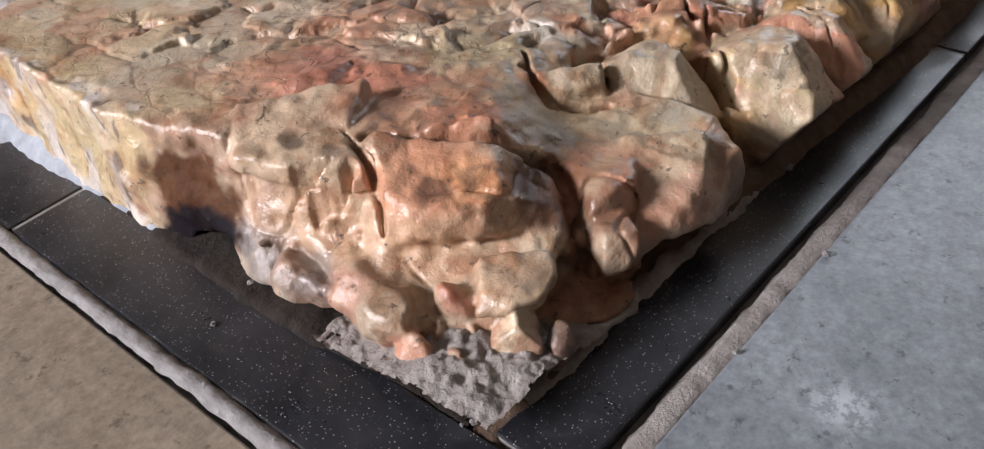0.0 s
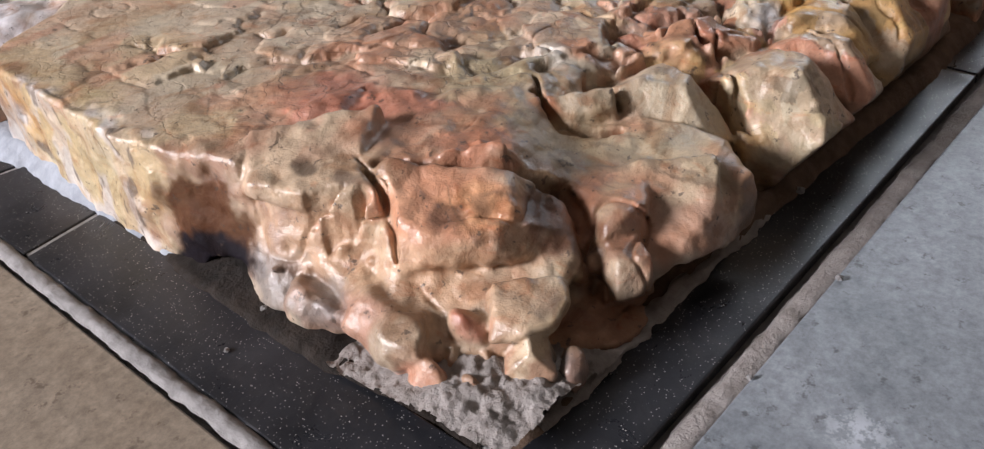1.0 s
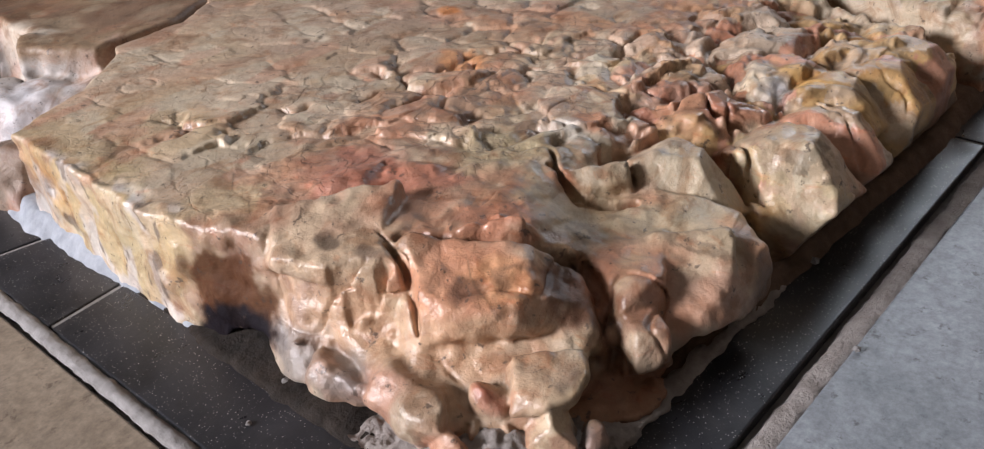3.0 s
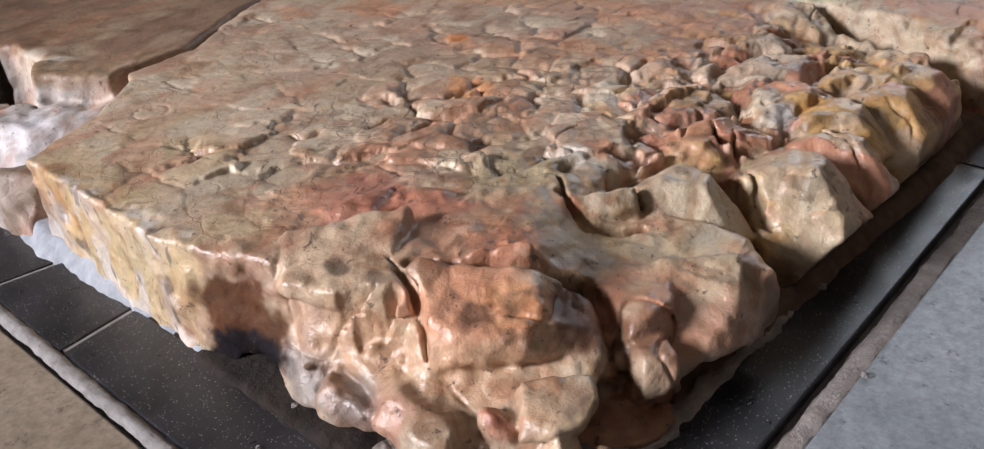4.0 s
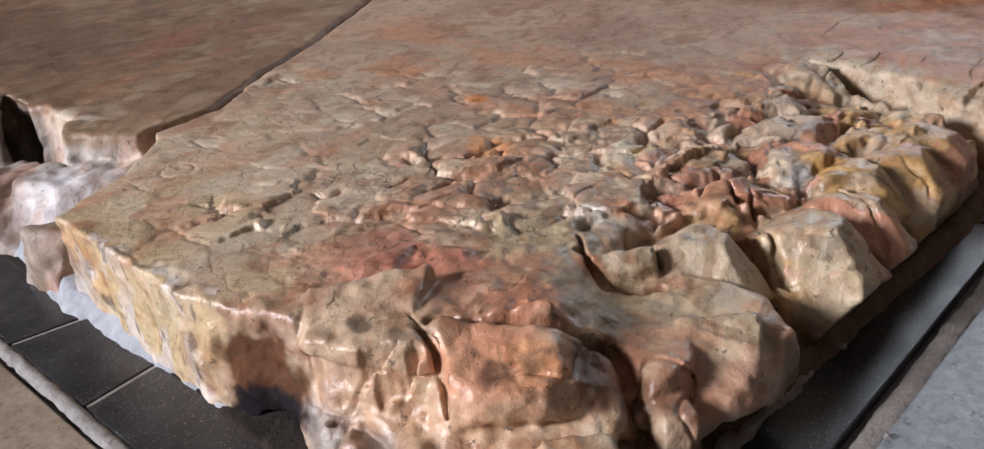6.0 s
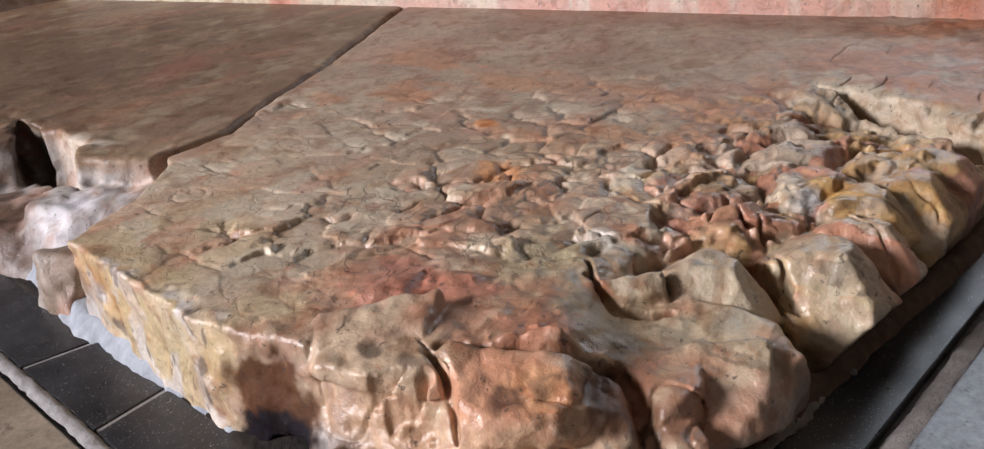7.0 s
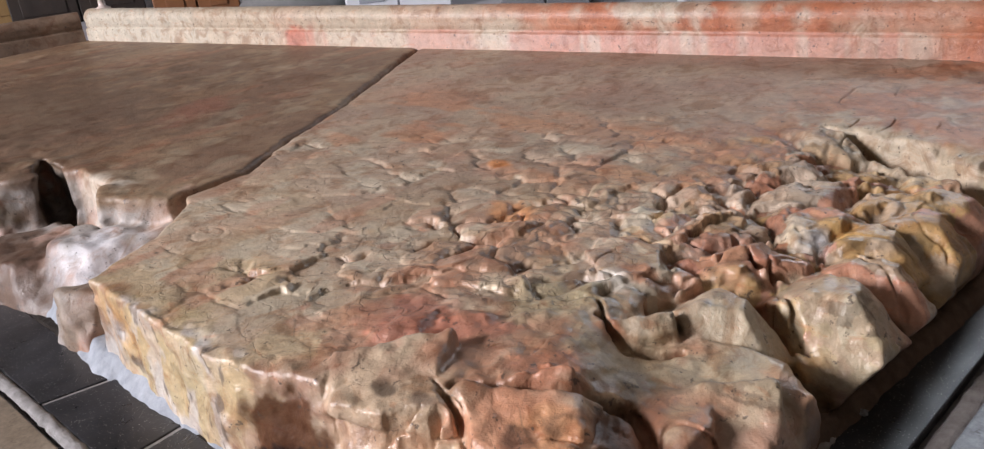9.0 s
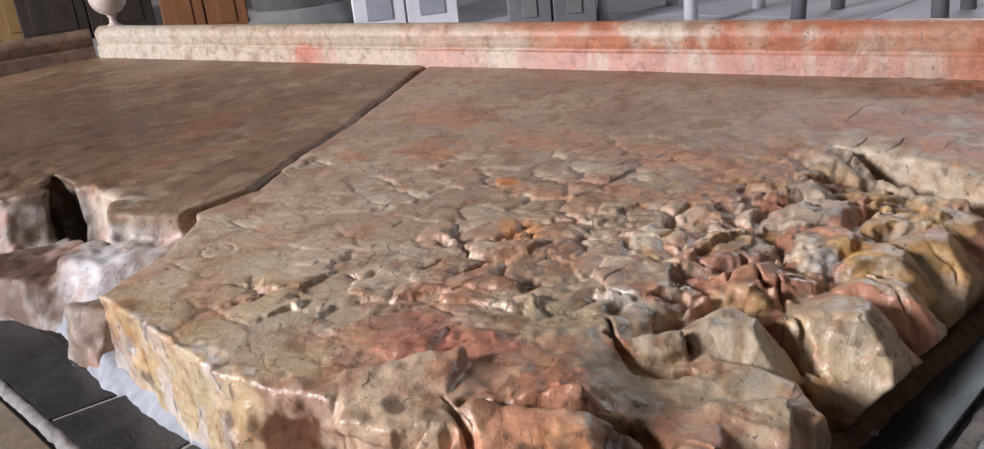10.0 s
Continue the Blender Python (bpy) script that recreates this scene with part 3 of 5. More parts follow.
# one bed in two colours, the darker on the sawn side
sheet("dark_dirt_bed", lambda x, y: inside_border(x, y) & (y - 0.9 * x > 0.066), dirt_height, M_DIRT_DARK, 0.0, 1.3, 0.0, 1.4, 0.004, "uneven very dark dirt under the slab inside the border", "soil")
sheet("dirt_bed", lambda x, y: inside_border(x, y) & (y - 0.9 * x <= 0.070), dirt_height, M_DIRT, 0.0, 1.3, 0.0, 1.4, 0.004, "uneven brown dirt bed under the slab's broken side", "dirt")


def sand_height(x, y):
    d = np.hypot((x - 0.085) / 1.0, (y - 0.135) / 1.0)
    return 0.0035 + 0.017 * (1 - step(0.03, 0.095, d)) + 0.010 * (flat_noise(x, y, 0.025, 8) - 0.42) + 0.005 * (flat_noise(x, y, 0.007, 9, 2) - 0.3) + 0.0035 * (flat_noise(x, y, 0.0035, 10, 2) - 0.5)


sheet("mortar_bed", lambda x, y: (x > left_edge(y) + WL - 0.014 + 0.012 * flat_noise(x, y, 0.012, 5)) & (y > right_edge(x) + WR - 0.010 + 0.008 * flat_noise(x, y, 0.010, 6)) & (x < 0.33) & (y < 0.26) & (x + 0.55 * y < 0.205 + 0.03 * flat_noise(x, y, 0.03, 7)),
      sand_height, M_SAND, 0.0, 0.4, 0.0, 0.3, 0.0016, "crumbled grey sandy mortar in the border's corner", "mortar")

# ---- front stone slab ----


def front_slab():
    xs = spaced(0.02, 1.47, 0.0016, 0.52, 1.0065, 0.008)
    ys = spaced(0.02, 1.42, 0.0016, 0.56, 1.0065, 0.008)
    zs = np.arange(-0.008, 0.128, 0.0018, dtype=np.float32)
    s = Solid(xs, ys, zs)
    x, y = s.x2, s.y2
    wob = 0.012 * (flat_noise(x, y, 0.05, 11) - 0.5)
    # flakes of the chipped top
    wx = x + 0.06 * (flat_noise(x, y, 0.07, 21) - 0.5)
    wy = y + 0.06 * (flat_noise(x, y, 0.07, 22) - 0.5)
    wx += 0.026 * (flat_noise(x, y, 0.020, 121) - 0.5)
    wy += 0.026 * (flat_noise(x, y, 0.020, 122) - 0.5)
    ca, sa = math.cos(-0.75), math.sin(-0.75)
    u, w = (wx * ca + wy * sa) * 0.75, -wx * sa + wy * ca
    e1, r1, ox1, oy1 = cells(u, w, 0.048, 31)
    e2, r2, ox2, oy2 = cells(u + 0.3, w, 0.085, 32)
    e3, r3, ox3, oy3 = cells(u * 1.3 + 0.7, w, 0.022, 33)
    chip = 1 - step(0.80, 0.97, x + 0.12 * (flat_noise(x, y, 0.2, 23) - 0.5) + 0.30 * step(0.50, 0.95, y))
    band = (1 - step(0.60, 0.74, 0.6 * x + 0.8 * y + 0.10 * (flat_noise(x, y, 0.10, 123) - 0.5))) * step(0.13, 0.21, x)
    plates = chip * (0.28 + 0.27 * step(0.25, 0.5, x) + 0.90 * band)
    coarse = 1 - step(0.14, 0.40, y - 0.10 * x + 0.10 * (flat_noise(x, y, 0.12, 24) - 0.5))
    open_joint = step(0.53, 0.66, flat_noise(x, y, 0.06, 25))
    small = step(0.50, 0.66, flat_noise(x, y, 0.11, 28) + 0.12 * step(0.3, 0.6, x) - 0.10 * step(0.5, 0.7, y))
    # domed plates with open joints, small chips between them, larger lumps towards the broken side
    loose = 0.25 + 0.75 * open_joint
    relief = plates * ((r1 - 0.5) * 0.0050 + 0.0040 * loose * (step(0.0, 0.010, e1) - 1) + ox1 * (r2 - 0.5) * 0.09 - oy1 * (0.02 + 0.06 * r1)
                       - 0.0048 * open_joint * (1 - step(0.0006, 0.0026, e1)))
    relief += plates * small * ((r3 - 0.5) * 0.0022 + 0.0018 * (step(0.0, 0.006, e3) - 1) - oy3 * 0.08 * r3)
    e4, r4, ox4, oy4 = cells(u * 1.15 + 1.7, w * 1.0, 0.034, 34)
    split = step(0.46, 0.58, flat_noise(x, y, 0.07, 124))
    relief += chip * coarse * ((r2 - 0.60) * 0.015 + 0.012 * (step(0.0, 0.020, e2) - 1) + (ox2 * (r1 - 0.5) + oy2 * (r2 - 0.6)) * 0.30 - 0.005 * (1 - step(0, 0.003, e2)))
    relief += chip * coarse * split * ((r4 - 0.5) * 0.006 + 0.005 * (step(0.0, 0.009, e4) - 1) - oy4 * 0.25 * r4)
    # the near lip of the fissure lies lower
    fissure = step(0.0, 0.10, 0.10 - np.abs(0.80 + 0.42 * (y - 0.05) - x)) * (x < 0.90) * (1 - step(0.20, 0.30, y))
    top = 0.109 + relief + 0.003 * (flat_noise(x, y, 0.15, 26) - 0.5) - 0.018 * fissure
    joint = plates * np.maximum((1 - step(0.0006, 0.0026, e1)) * open_joint, 0.8 * small * (1 - step(0.0005, 0.0022, e3)))
    joint = np.maximum(joint, chip * coarse * (1 - step(0.001, 0.005, np.minimum(e4, e2))))
    for _ in range(2):
        top[1:-1, 1:-1] = 0.5 * top[1:-1, 1:-1] + 0.125 * (top[:-2, 1:-1] + top[2:, 1:-1] + top[1:-1, :-2] + top[1:-1, 2:])
    ragged = 0.030 * (flat_noise(x, y, 0.035, 125) - 0.5) * step(0.20, 0.26, x) * (1 - step(0.55, 0.65, x)) * (1 - step(0.30, 0.45, y))
    upper = [(0.088, 0.79), (0.066, 0.50), (0.076, 0.47), (0.098, 0.388), (0.130, 0.398), (0.165, 0.425), (0.215, 0.37), (0.27, 0.30), (0.36, 0.25),
             (0.43, 0.215), (0.50, 0.155), (0.60, 0.11), (0.74, 0.055), (0.80, 0.05), (0.825, 0.10), (0.865, 0.18), (0.925, 0.295), (0.905, 0.18), (0.862, 0.085),
             (0.855, 0.03), (1.44, 0.02), (1.40, 0.4), (1.25, 1.41), (1.04, 1.30), (0.73, 1.118), (0.54, 1.03), (0.40, 0.95), (0.30, 0.945), (0.27, 0.90), (0.20, 0.845)]
    s.block(polygon_distance(x, y, upper) + wob * step(0.0, 0.2, np.abs(y - 0.65)) + ragged, top, 0.006, 0.008, 0.04)
    lower = [(0.085, 0.49), (0.100, 0.44), (0.105, 0.36), (0.090, 0.28), (0.080, 0.19), (0.12, 0.135), (0.19, 0.14), (0.26, 0.12), (0.36, 0.16), (0.55, 0.15),
             (0.74, 0.12), (0.82, 0.12), (0.7, 0.4), (0.3, 0.55)]
    slope = 0.018 + 0.052 * step(0.10, 0.26, x + 0.35 * y - 0.03) + 0.008 * flat_noise(x, y, 0.04, 27)
    s.block(polygon_distance(x, y, lower) + 1.5 * wob, slope, 0.008, 0.010, 0.0)
    # broken corner: pale and orange domes, a low ridge and the ledge behind them
    pale = 0.109 - 8.0 * (x - 0.140) ** 2 - 2.6 * (y - 0.330) ** 2
    orange = 0.097 - 6.5 * (x - 0.154) ** 2 - 3.0 * (y - 0.228) ** 2 - 60 * np.maximum(0.145 - x, 0) ** 2 * (y < 0.25)
    ridge = smin(0.060 + 0.31 * (x - 0.289) + 0.14 * (y - 0.12), 0.080 + 0 * x, 0.012)
    back = smin(0.070 + 0.5 * (y - 0.19 + 0.35 * np.maximum(0, 0.30 - x)), 0.107 + 0 * x, 0.010)
    cone = 0.112 - 1.1 * np.hypot((x - 0.222) * 1.3 + (y - 0.245) * 0.5, (y - 0.245) * 0.75)
    dome = smax(smax(pale, orange, 0.010), ridge, 0.012)
    ledge = (x - 0.150) * 0.80 + (y - 0.300) * 0.60 + 0.010 * (flat_noise(x, y, 0.04, 29) - 0.5)
    behind = step(-0.0015, 0.0025, ledge - 0.006 * step(0.22, 0.27, x))
    crown = dome * (1 - behind) + smax(smax(dome, back, 0.004), cone, 0.004) * behind
    crown = crown + 0.006 * (flat_noise(x, y, 0.045, 30) - 0.5)
    corner = [(0.074, 0.50), (0.080, 0.455), (0.086, 0.418), (0.094, 0.370), (0.097, 0.330), (0.104, 0.292), (0.128, 0.262), (0.140, 0.226), (0.152, 0.196), (0.170, 0.174),
              (0.190, 0.160), (0.208, 0.156), (0.232, 0.118), (0.256, 0.083), (0.306, 0.068), (0.350, 0.070), (0.385, 0.115), (0.37, 0.26), (0.25, 0.46), (0.11, 0.52)]
    s.block(polygon_distance(x, y, corner) + 0.8 * wob, crown, 0.014, 0.008, 0.22)
    s.chunk(0.132, 0.338, 0.089, [(205, 76, 0.019), (198, 8, 0.033), (238, 6, 0.033), (190, -52, 0.0235), (292, 18, 0.040), (45, 0, 0.05), (140, 25, 0.052)], 0.004, 0.003)
    s.chunk(0.160, 0.222, 0.076, [(215, 72, 0.018), (218, 14, 0.031), (180, 20, 0.036), (300, 38, 0.047), (258, 28, 0.041), (222, -42, 0.034), (150, 20, 0.046), (45, 0, 0.05)], 0.006, 0.003)
    s.chunk(0.290, 0.115, 0.048, [(200, 64, 0.018), (222, 20, 0.036), (262, 24, 0.036), (305, 8, 0.042), (40, 52, 0.044), (228, -45, 0.036), (340, 25, 0.060), (130, 10, 0.060), (0, -90, 0.03)], 0.005, 0.003)
    # layered red mounds behind the ledge
    s.lump(0.205, 0.388, 0.103, 0.042, 0.026, 0.016, -40, 0, 8, 5, 81, 0.005)
    s.lump(0.246, 0.345, 0.101, 0.036, 0.020, 0.014, -48, 6, 0, 5, 82, 0.004)
    s.lump(0.222, 0.330, 0.098, 0.020, 0.014, 0.011, -30, 0, 0, 5, 83, 0.003)
    s.lump(0.282, 0.305, 0.100, 0.026, 0.014, 0.011, -40, 0, 10, 6, 84, 0.003)
    # apron under the domes
    s.chunk(0.122, 0.330, 0.022, [(0, 90, 0.046), (215, 40, 0.028), (160, 25, 0.046), (315, 15, 0.050), (45, 0, 0.06), (225, -20, 0.05), (0, -90, 0.03)], 0.006, 0.006)
    s.chunk(0.146, 0.215, 0.026, [(222, 48, 0.026), (165, 30, 0.050), (300, 10, 0.050), (45, 0, 0.06), (0, -90, 0.03)], 0.006, 0.006)
    # tooth over the hollow
    s.chunk(0.220, 0.114, 0.038, [(225, 30, 0.018), (150, 15, 0.015), (320, 5, 0.017), (270, 0, 0.022), (45, 30, 0.040), (0, 90, 0.020), (240, -50, 0.020)], 0.003, 0.005)
    # low broken stones of the corner
    s.lump(0.098, 0.230, 0.027, 0.036, 0.058, 0.025, -14, 0, 0, 3, 13, 0.008)
    s.lump(0.088, 0.300, 0.018, 0.026, 0.040, 0.022, 0, 0, 0, 7, 14, 0.002)
    s.lump(0.092, 0.350, 0.020, 0.020, 0.030, 0.022, 0, 0, 0, 7, 44, 0.002)
    s.lump(0.104, 0.322, 0.030, 0.016, 0.020, 0.018, 0, 0, 0, 7, 45, 0.002)
    s.chunk(0.142, 0.146, 0.042, [(225, 74, 0.013), (235, -20, 0.022), (310, 0, 0.030), (135, 15, 0.026), (45, 20, 0.022), (0, -90, 0.005), (275, -10, 0.024), (190, 30, 0.026)], 0.004, 0.0015)
    s.lump(0.115, 0.172, 0.036, 0.014, 0.020, 0.018, 20, 0, 0, 5, 18, 0.002)
    s.lump(0.118, 0.126, 0.022, 0.020, 0.024, 0.020, 10, 0, 20, 10, 19, 0.002, False, 0.002)
    s.lump(0.136, 0.106, 0.012, 0.017, 0.014, 0.017, 30, 0, 0, 11, 20, 0.002, False, 0.001)
    s.lump(0.072, 0.178, 0.013, 0.015, 0.026, 0.018, -30, 0, 0, 5, 22, 0.002)
    s.lump(0.100, 0.142, 0.008, 0.014, 0.016, 0.012, 0, 0, 0, 5, 23, 0.002)
    s.lump(0.200, 0.116, 0.008, 0.056, 0.030, 0.014, -25, 0, 0, 5, 24, 0.002)
    # rubble of the low corner
    q = np.random.default_rng(404)
    for k in range(26):
        rx, ry = q.uniform(0.070, 0.165), q.uniform(0.115, 0.345)
        if ry > 0.26 and rx > 0.13:
            continue
        h = 0.018 + 0.052 * float(step(0.10, 0.26, rx + 0.35 * ry - 0.03))
        r = q.uniform(0.004, 0.009)
        s.lump(rx, ry, h + q.uniform(-0.004, 0.004), r * q.uniform(1, 1.7), r, r * q.uniform(0.6, 1.0), q.uniform(0, 180), q.uniform(-25, 25), 0, 8, 500 + k, 0.0015, False, 0.001)
    # blocks along the broken side
    s.chunk(0.330, 0.232, 0.088, [(225, 55, 0.012), (225, 0, 0.014), (310, 20, 0.036), (130, 30, 0.045), (45, 50, 0.012), (0, -90, 0.018)], 0.0025, 0.0015)
    s.chunk(0.425, 0.292, 0.090, [(0, 89, 0.020), (228, 30, 0.034), (300, 20, 0.030), (140, 10, 0.045), (45, 30, 0.04), (0, -90, 0.02)], 0.0025, 0.0015)
    s.chunk(0.396, 0.180, 0.062, [(205, 42, 0.034), (285, 40, 0.040), (80, 60, 0.044), (150, 10, 0.045), (345, 20, 0.034), (255, -5, 0.056), (0, 90, 0.040), (262, -40, 0.052)], 0.003, 0.0015)
    s.chunk(0.470, 0.105, 0.060, [(198, 38, 0.034), (278, 42, 0.040), (85, 62, 0.046), (150, 10, 0.052), (350, 15, 0.036), (255, 0, 0.058), (0, 90, 0.042), (262, -35, 0.050)], 0.003, 0.0015)
    s.chunk(0.492, 0.205, 0.086, [(220, 50, 0.022), (300, 40, 0.028), (60, 60, 0.026), (140, 20, 0.040), (340, 20, 0.036), (0, -90, 0.03)], 0.0025, 0.0015)
    s.chunk(0.546, 0.095, 0.062, [(200, 30, 0.022), (275, 40, 0.036), (85, 62, 0.042), (350, 15, 0.024), (265, 5, 0.052), (0, 90, 0.036), (265, -40, 0.046)], 0.003, 0.0015)
    s.chunk(0.595, 0.120, 0.074, [(205, 40, 0.030), (280, 40, 0.036), (85, 62, 0.034), (345, 15, 0.034), (265, 0, 0.054), (0, 90, 0.030), (265, -40, 0.05)], 0.003, 0.0015)
    s.chunk(0.660, 0.095, 0.064, [(205, 40, 0.036), (278, 42, 0.042), (85, 62, 0.042), (350, 15, 0.040), (268, 0, 0.052), (0, 90, 0.040), (265, -40, 0.055)], 0.003, 0.0015)
    s.chunk(0.735, 0.090, 0.062, [(210, 40, 0.040), (275, 45, 0.044), (85, 62, 0.044), (350, 25, 0.042), (270, 0, 0.048), (0, 90, 0.040), (265, -40, 0.06)], 0.006, 0.002)
    # hollows and crevices
    s.lump(0.176, 0.130, 0.032, 0.020, 0.022, 0.012, -35, 0, 0, 3, 36, 0.004, True)
    s.lump(0.222, 0.150, 0.068, 0.012, 0.044, 0.020, -38, 0, 0, 2, 78, 0.010, True)
    s.lump(0.310, 0.066, 0.002, 0.100, 0.040, 0.038, -12, 0, 0, 3, 77, 0.006, True)
    s.lump(0.100, 0.405, 0.000, 0.050, 0.036, 0.022, 0, 0, 0, 3, 38, 0.005, True)
    s.lump(0.070, 0.330, -0.004, 0.020, 0.040, 0.012, 0, 0, 0, 3, 39, 0.005, True)
    s.lump(0.436, 0.155, 0.055, 0.010, 0.050, 0.034, -20, 0, 0, 3, 40, 0.004, True)
    s.lump(0.375, 0.085, 0.025, 0.032, 0.040, 0.035, 0, 0, 0, 3, 41, 0.005, True)
    s.lump(0.518, 0.080, 0.050, 0.008, 0.045, 0.045, -10, 0, 0, 3, 42, 0.004, True)
    s.groove([(0.318, 0.262, 0.10), (0.304, 0.225, 0.085), (0.335, 0.190, 0.075)], 0.0045, 0.002)
    s.groove([(0.40, 0.255, 0.11), (0.384, 0.225, 0.09)], 0.0035, 0.002)
    s.groove([(0.500, 0.150, 0.09), (0.480, 0.190, 0.1), (0.53, 0.235, 0.11)], 0.0035, 0.002)
    fissures = []
    fissures.append(([(0.106, 0.302, 0.078), (0.118, 0.284, 0.090), (0.130, 0.281, 0.100)], 0.0034, 0.016))
    fissures.append(([(0.107, 0.318, 0.082), (0.118, 0.303, 0.096), (0.126, 0.299, 0.104)], 0.0020, 0.009))
    fissures.append(([(0.152, 0.300, 0.100), (0.142, 0.275, 0.093), (0.128, 0.254, 0.080), (0.119, 0.243, 0.068)], 0.0023, 0.011))
    fissures.append(([(0.160, 0.296, 0.098), (0.185, 0.256, 0.088), (0.212, 0.216, 0.085), (0.238, 0.192, 0.080)], 0.0034, 0.014))
    fissures.append(([(0.221, 0.658, 0.11), (0.188, 0.610, 0.11), (0.191, 0.570, 0.11), (0.163, 0.535, 0.11), (0.158, 0.500, 0.11), (0.134, 0.470, 0.11), (0.129, 0.440, 0.11), (0.112, 0.416, 0.105)], 0.0009, 0.0022))
    fissures.append(([(0.335, 0.273, 0.105), (0.308, 0.245, 0.10), (0.315, 0.223, 0.087), (0.325, 0.205, 0.074)], 0.0020, 0.0090))
    fissures.append(([(0.451, 0.247, 0.105), (0.468, 0.223, 0.105), (0.500, 0.225, 0.1), (0.529, 0.233, 0.095)], 0.0016, 0.0075))
    fissures.append(([(0.500, 0.185, 0.095), (0.445, 0.142, 0.09), (0.433, 0.122, 0.069)], 0.0020, 0.0090))
    fissures.append(([(0.552, 0.193, 0.105), (0.589, 0.217, 0.108), (0.60, 0.25, 0.11)], 0.0019, 0.0075))
    fissures.append(([(0.560, 0.12, 0.09), (0.537, 0.074, 0.080), (0.530, 0.060, 0.060)], 0.0017, 0.0075))
    for pts, width, depth in fissures:
        s.crack(pts, width, depth * (0.15 if min(p[2] for p in pts) > 0.104 else 1.0), 0.15)
    s.lump(0.124, 0.336, 0.115, 0.009, 0.010, 0.007, 0, 0, 0, 0, 1, 0.006, True)
    s.lump(0.132, 0.300, 0.113, 0.008, 0.009, 0.006, 0, 0, 0, 0, 1, 0.006, True)
    s.lump(0.148, 0.221, 0.101, 0.012, 0.013, 0.007, 0, 0, 0, 0, 1, 0.008, True)
    s.lump(0.172, 0.190, 0.097, 0.006, 0.008, 0.006, 0, 0, 0, 0, 1, 0.005, True)
    # the drilled ring on the flat top
    for k in range(14):
        a0, a1 = 2 * math.pi * k / 14, 2 * math.pi * (k + 1) / 14
        s.groove([(0.236 + 0.020 * math.cos(a0), 0.782 + 0.020 * math.sin(a0), 0.114), (0.236 + 0.020 * math.cos(a1), 0.782 + 0.020 * math.sin(a1), 0.114)], 0.0022, 0.002)
    front = 1 - step(0.36, 0.62, y + 0.10 * x)
    sides = np.maximum(front, 1 - step(0.085, 0.12, x))
    s.roughen(0.060, 0.0016, 54, front, "billow")
    s.roughen(0.026, 0.0022, 51, front, "billow")
    s.roughen(0.030, 0.0014, 57, front)
    s.roughen(0.055, 0.0034, 55, front * step(0.45, 0.6, flat_noise(x, y, 0.06, 58)), "crack", 0.03)
    s.roughen(0.110, 0.0006, 56, 0.1 + 0.7 * chip, "crack", 0.014)
    s.roughen(0.011, 0.0016, 52, 0.15 + 0.85 * sides)
    s.roughen(0.0055, 0.0005, 53, sides)
    s.roughen(0.024, 0.0034, 59, 1 - step(0.080, 0.10, x))
    v, quads = s.surface()
    near_edge = np.maximum(1 - step(0.36, 0.62, v[:, 1] + 0.10 * v[:, 0]), 1 - step(0.085, 0.12, v[:, 0]))
    rough = 1 - step(0.75, 0.95, v[:, 0] + 0.25 * step(0.45, 0.9, v[:, 1]))
    right = 1 - step(0.10, 0.34, v[:, 1] - 0.08 * v[:, 0])
    t = Tone(v, (0.50, 0.385, 0.25), (0.54, 0.415, 0.30), 0.09, 61)
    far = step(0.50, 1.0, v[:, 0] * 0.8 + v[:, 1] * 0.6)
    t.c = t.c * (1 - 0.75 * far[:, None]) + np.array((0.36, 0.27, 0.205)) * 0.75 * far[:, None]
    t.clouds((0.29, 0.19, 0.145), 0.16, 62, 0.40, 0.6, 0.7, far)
    t.clouds((0.50, 0.26, 0.16), 0.10, 63, 0.52, 0.62, 0.75, (0.35 + 0.65 * right) * (1 - 0.7 * step(0.85, 1.0, v[:, 0])))
    t.clouds((0.52, 0.24, 0.12), 0.07, 67, 0.54, 0.62, 0.5, step(0.5, 0.62, v[:, 0]) * (1 - step(0.8, 0.95, v[:, 0])), (1.2, 0.5, 1))
    t.clouds((0.52, 0.33, 0.13), 0.08, 64, 0.48, 0.58, 0.9, right * step(0.46, 0.56, v[:, 0]) * (1 - step(0.80, 0.86, v[:, 0])))
    t.clouds((0.54, 0.47, 0.36), 0.05, 65, 0.55, 0.66, 0.65, rough)
    t.clouds((0.48, 0.24, 0.16), 0.05, 66, 0.60, 0.67, 0.5, 1 - 0.6 * far, (0.6, 1.2, 1))
    t.clouds((0.20, 0.12, 0.08), 0.045, 68, 0.60, 0.68, 0.55, right)
    t.clouds((0.26, 0.13, 0.08), 0.035, 72, 0.52, 0.64, 0.7, near_edge)
    t.clouds((0.40, 0.18, 0.10), 0.06, 73, 0.46, 0.60, 0.7, near_edge * step(0.13, 0.22, v[:, 0]))
    ji = np.clip(np.searchsorted(xs, v[:, 0]), 0, len(xs) - 1), np.clip(np.searchsorted(ys, v[:, 1]), 0, len(ys) - 1)
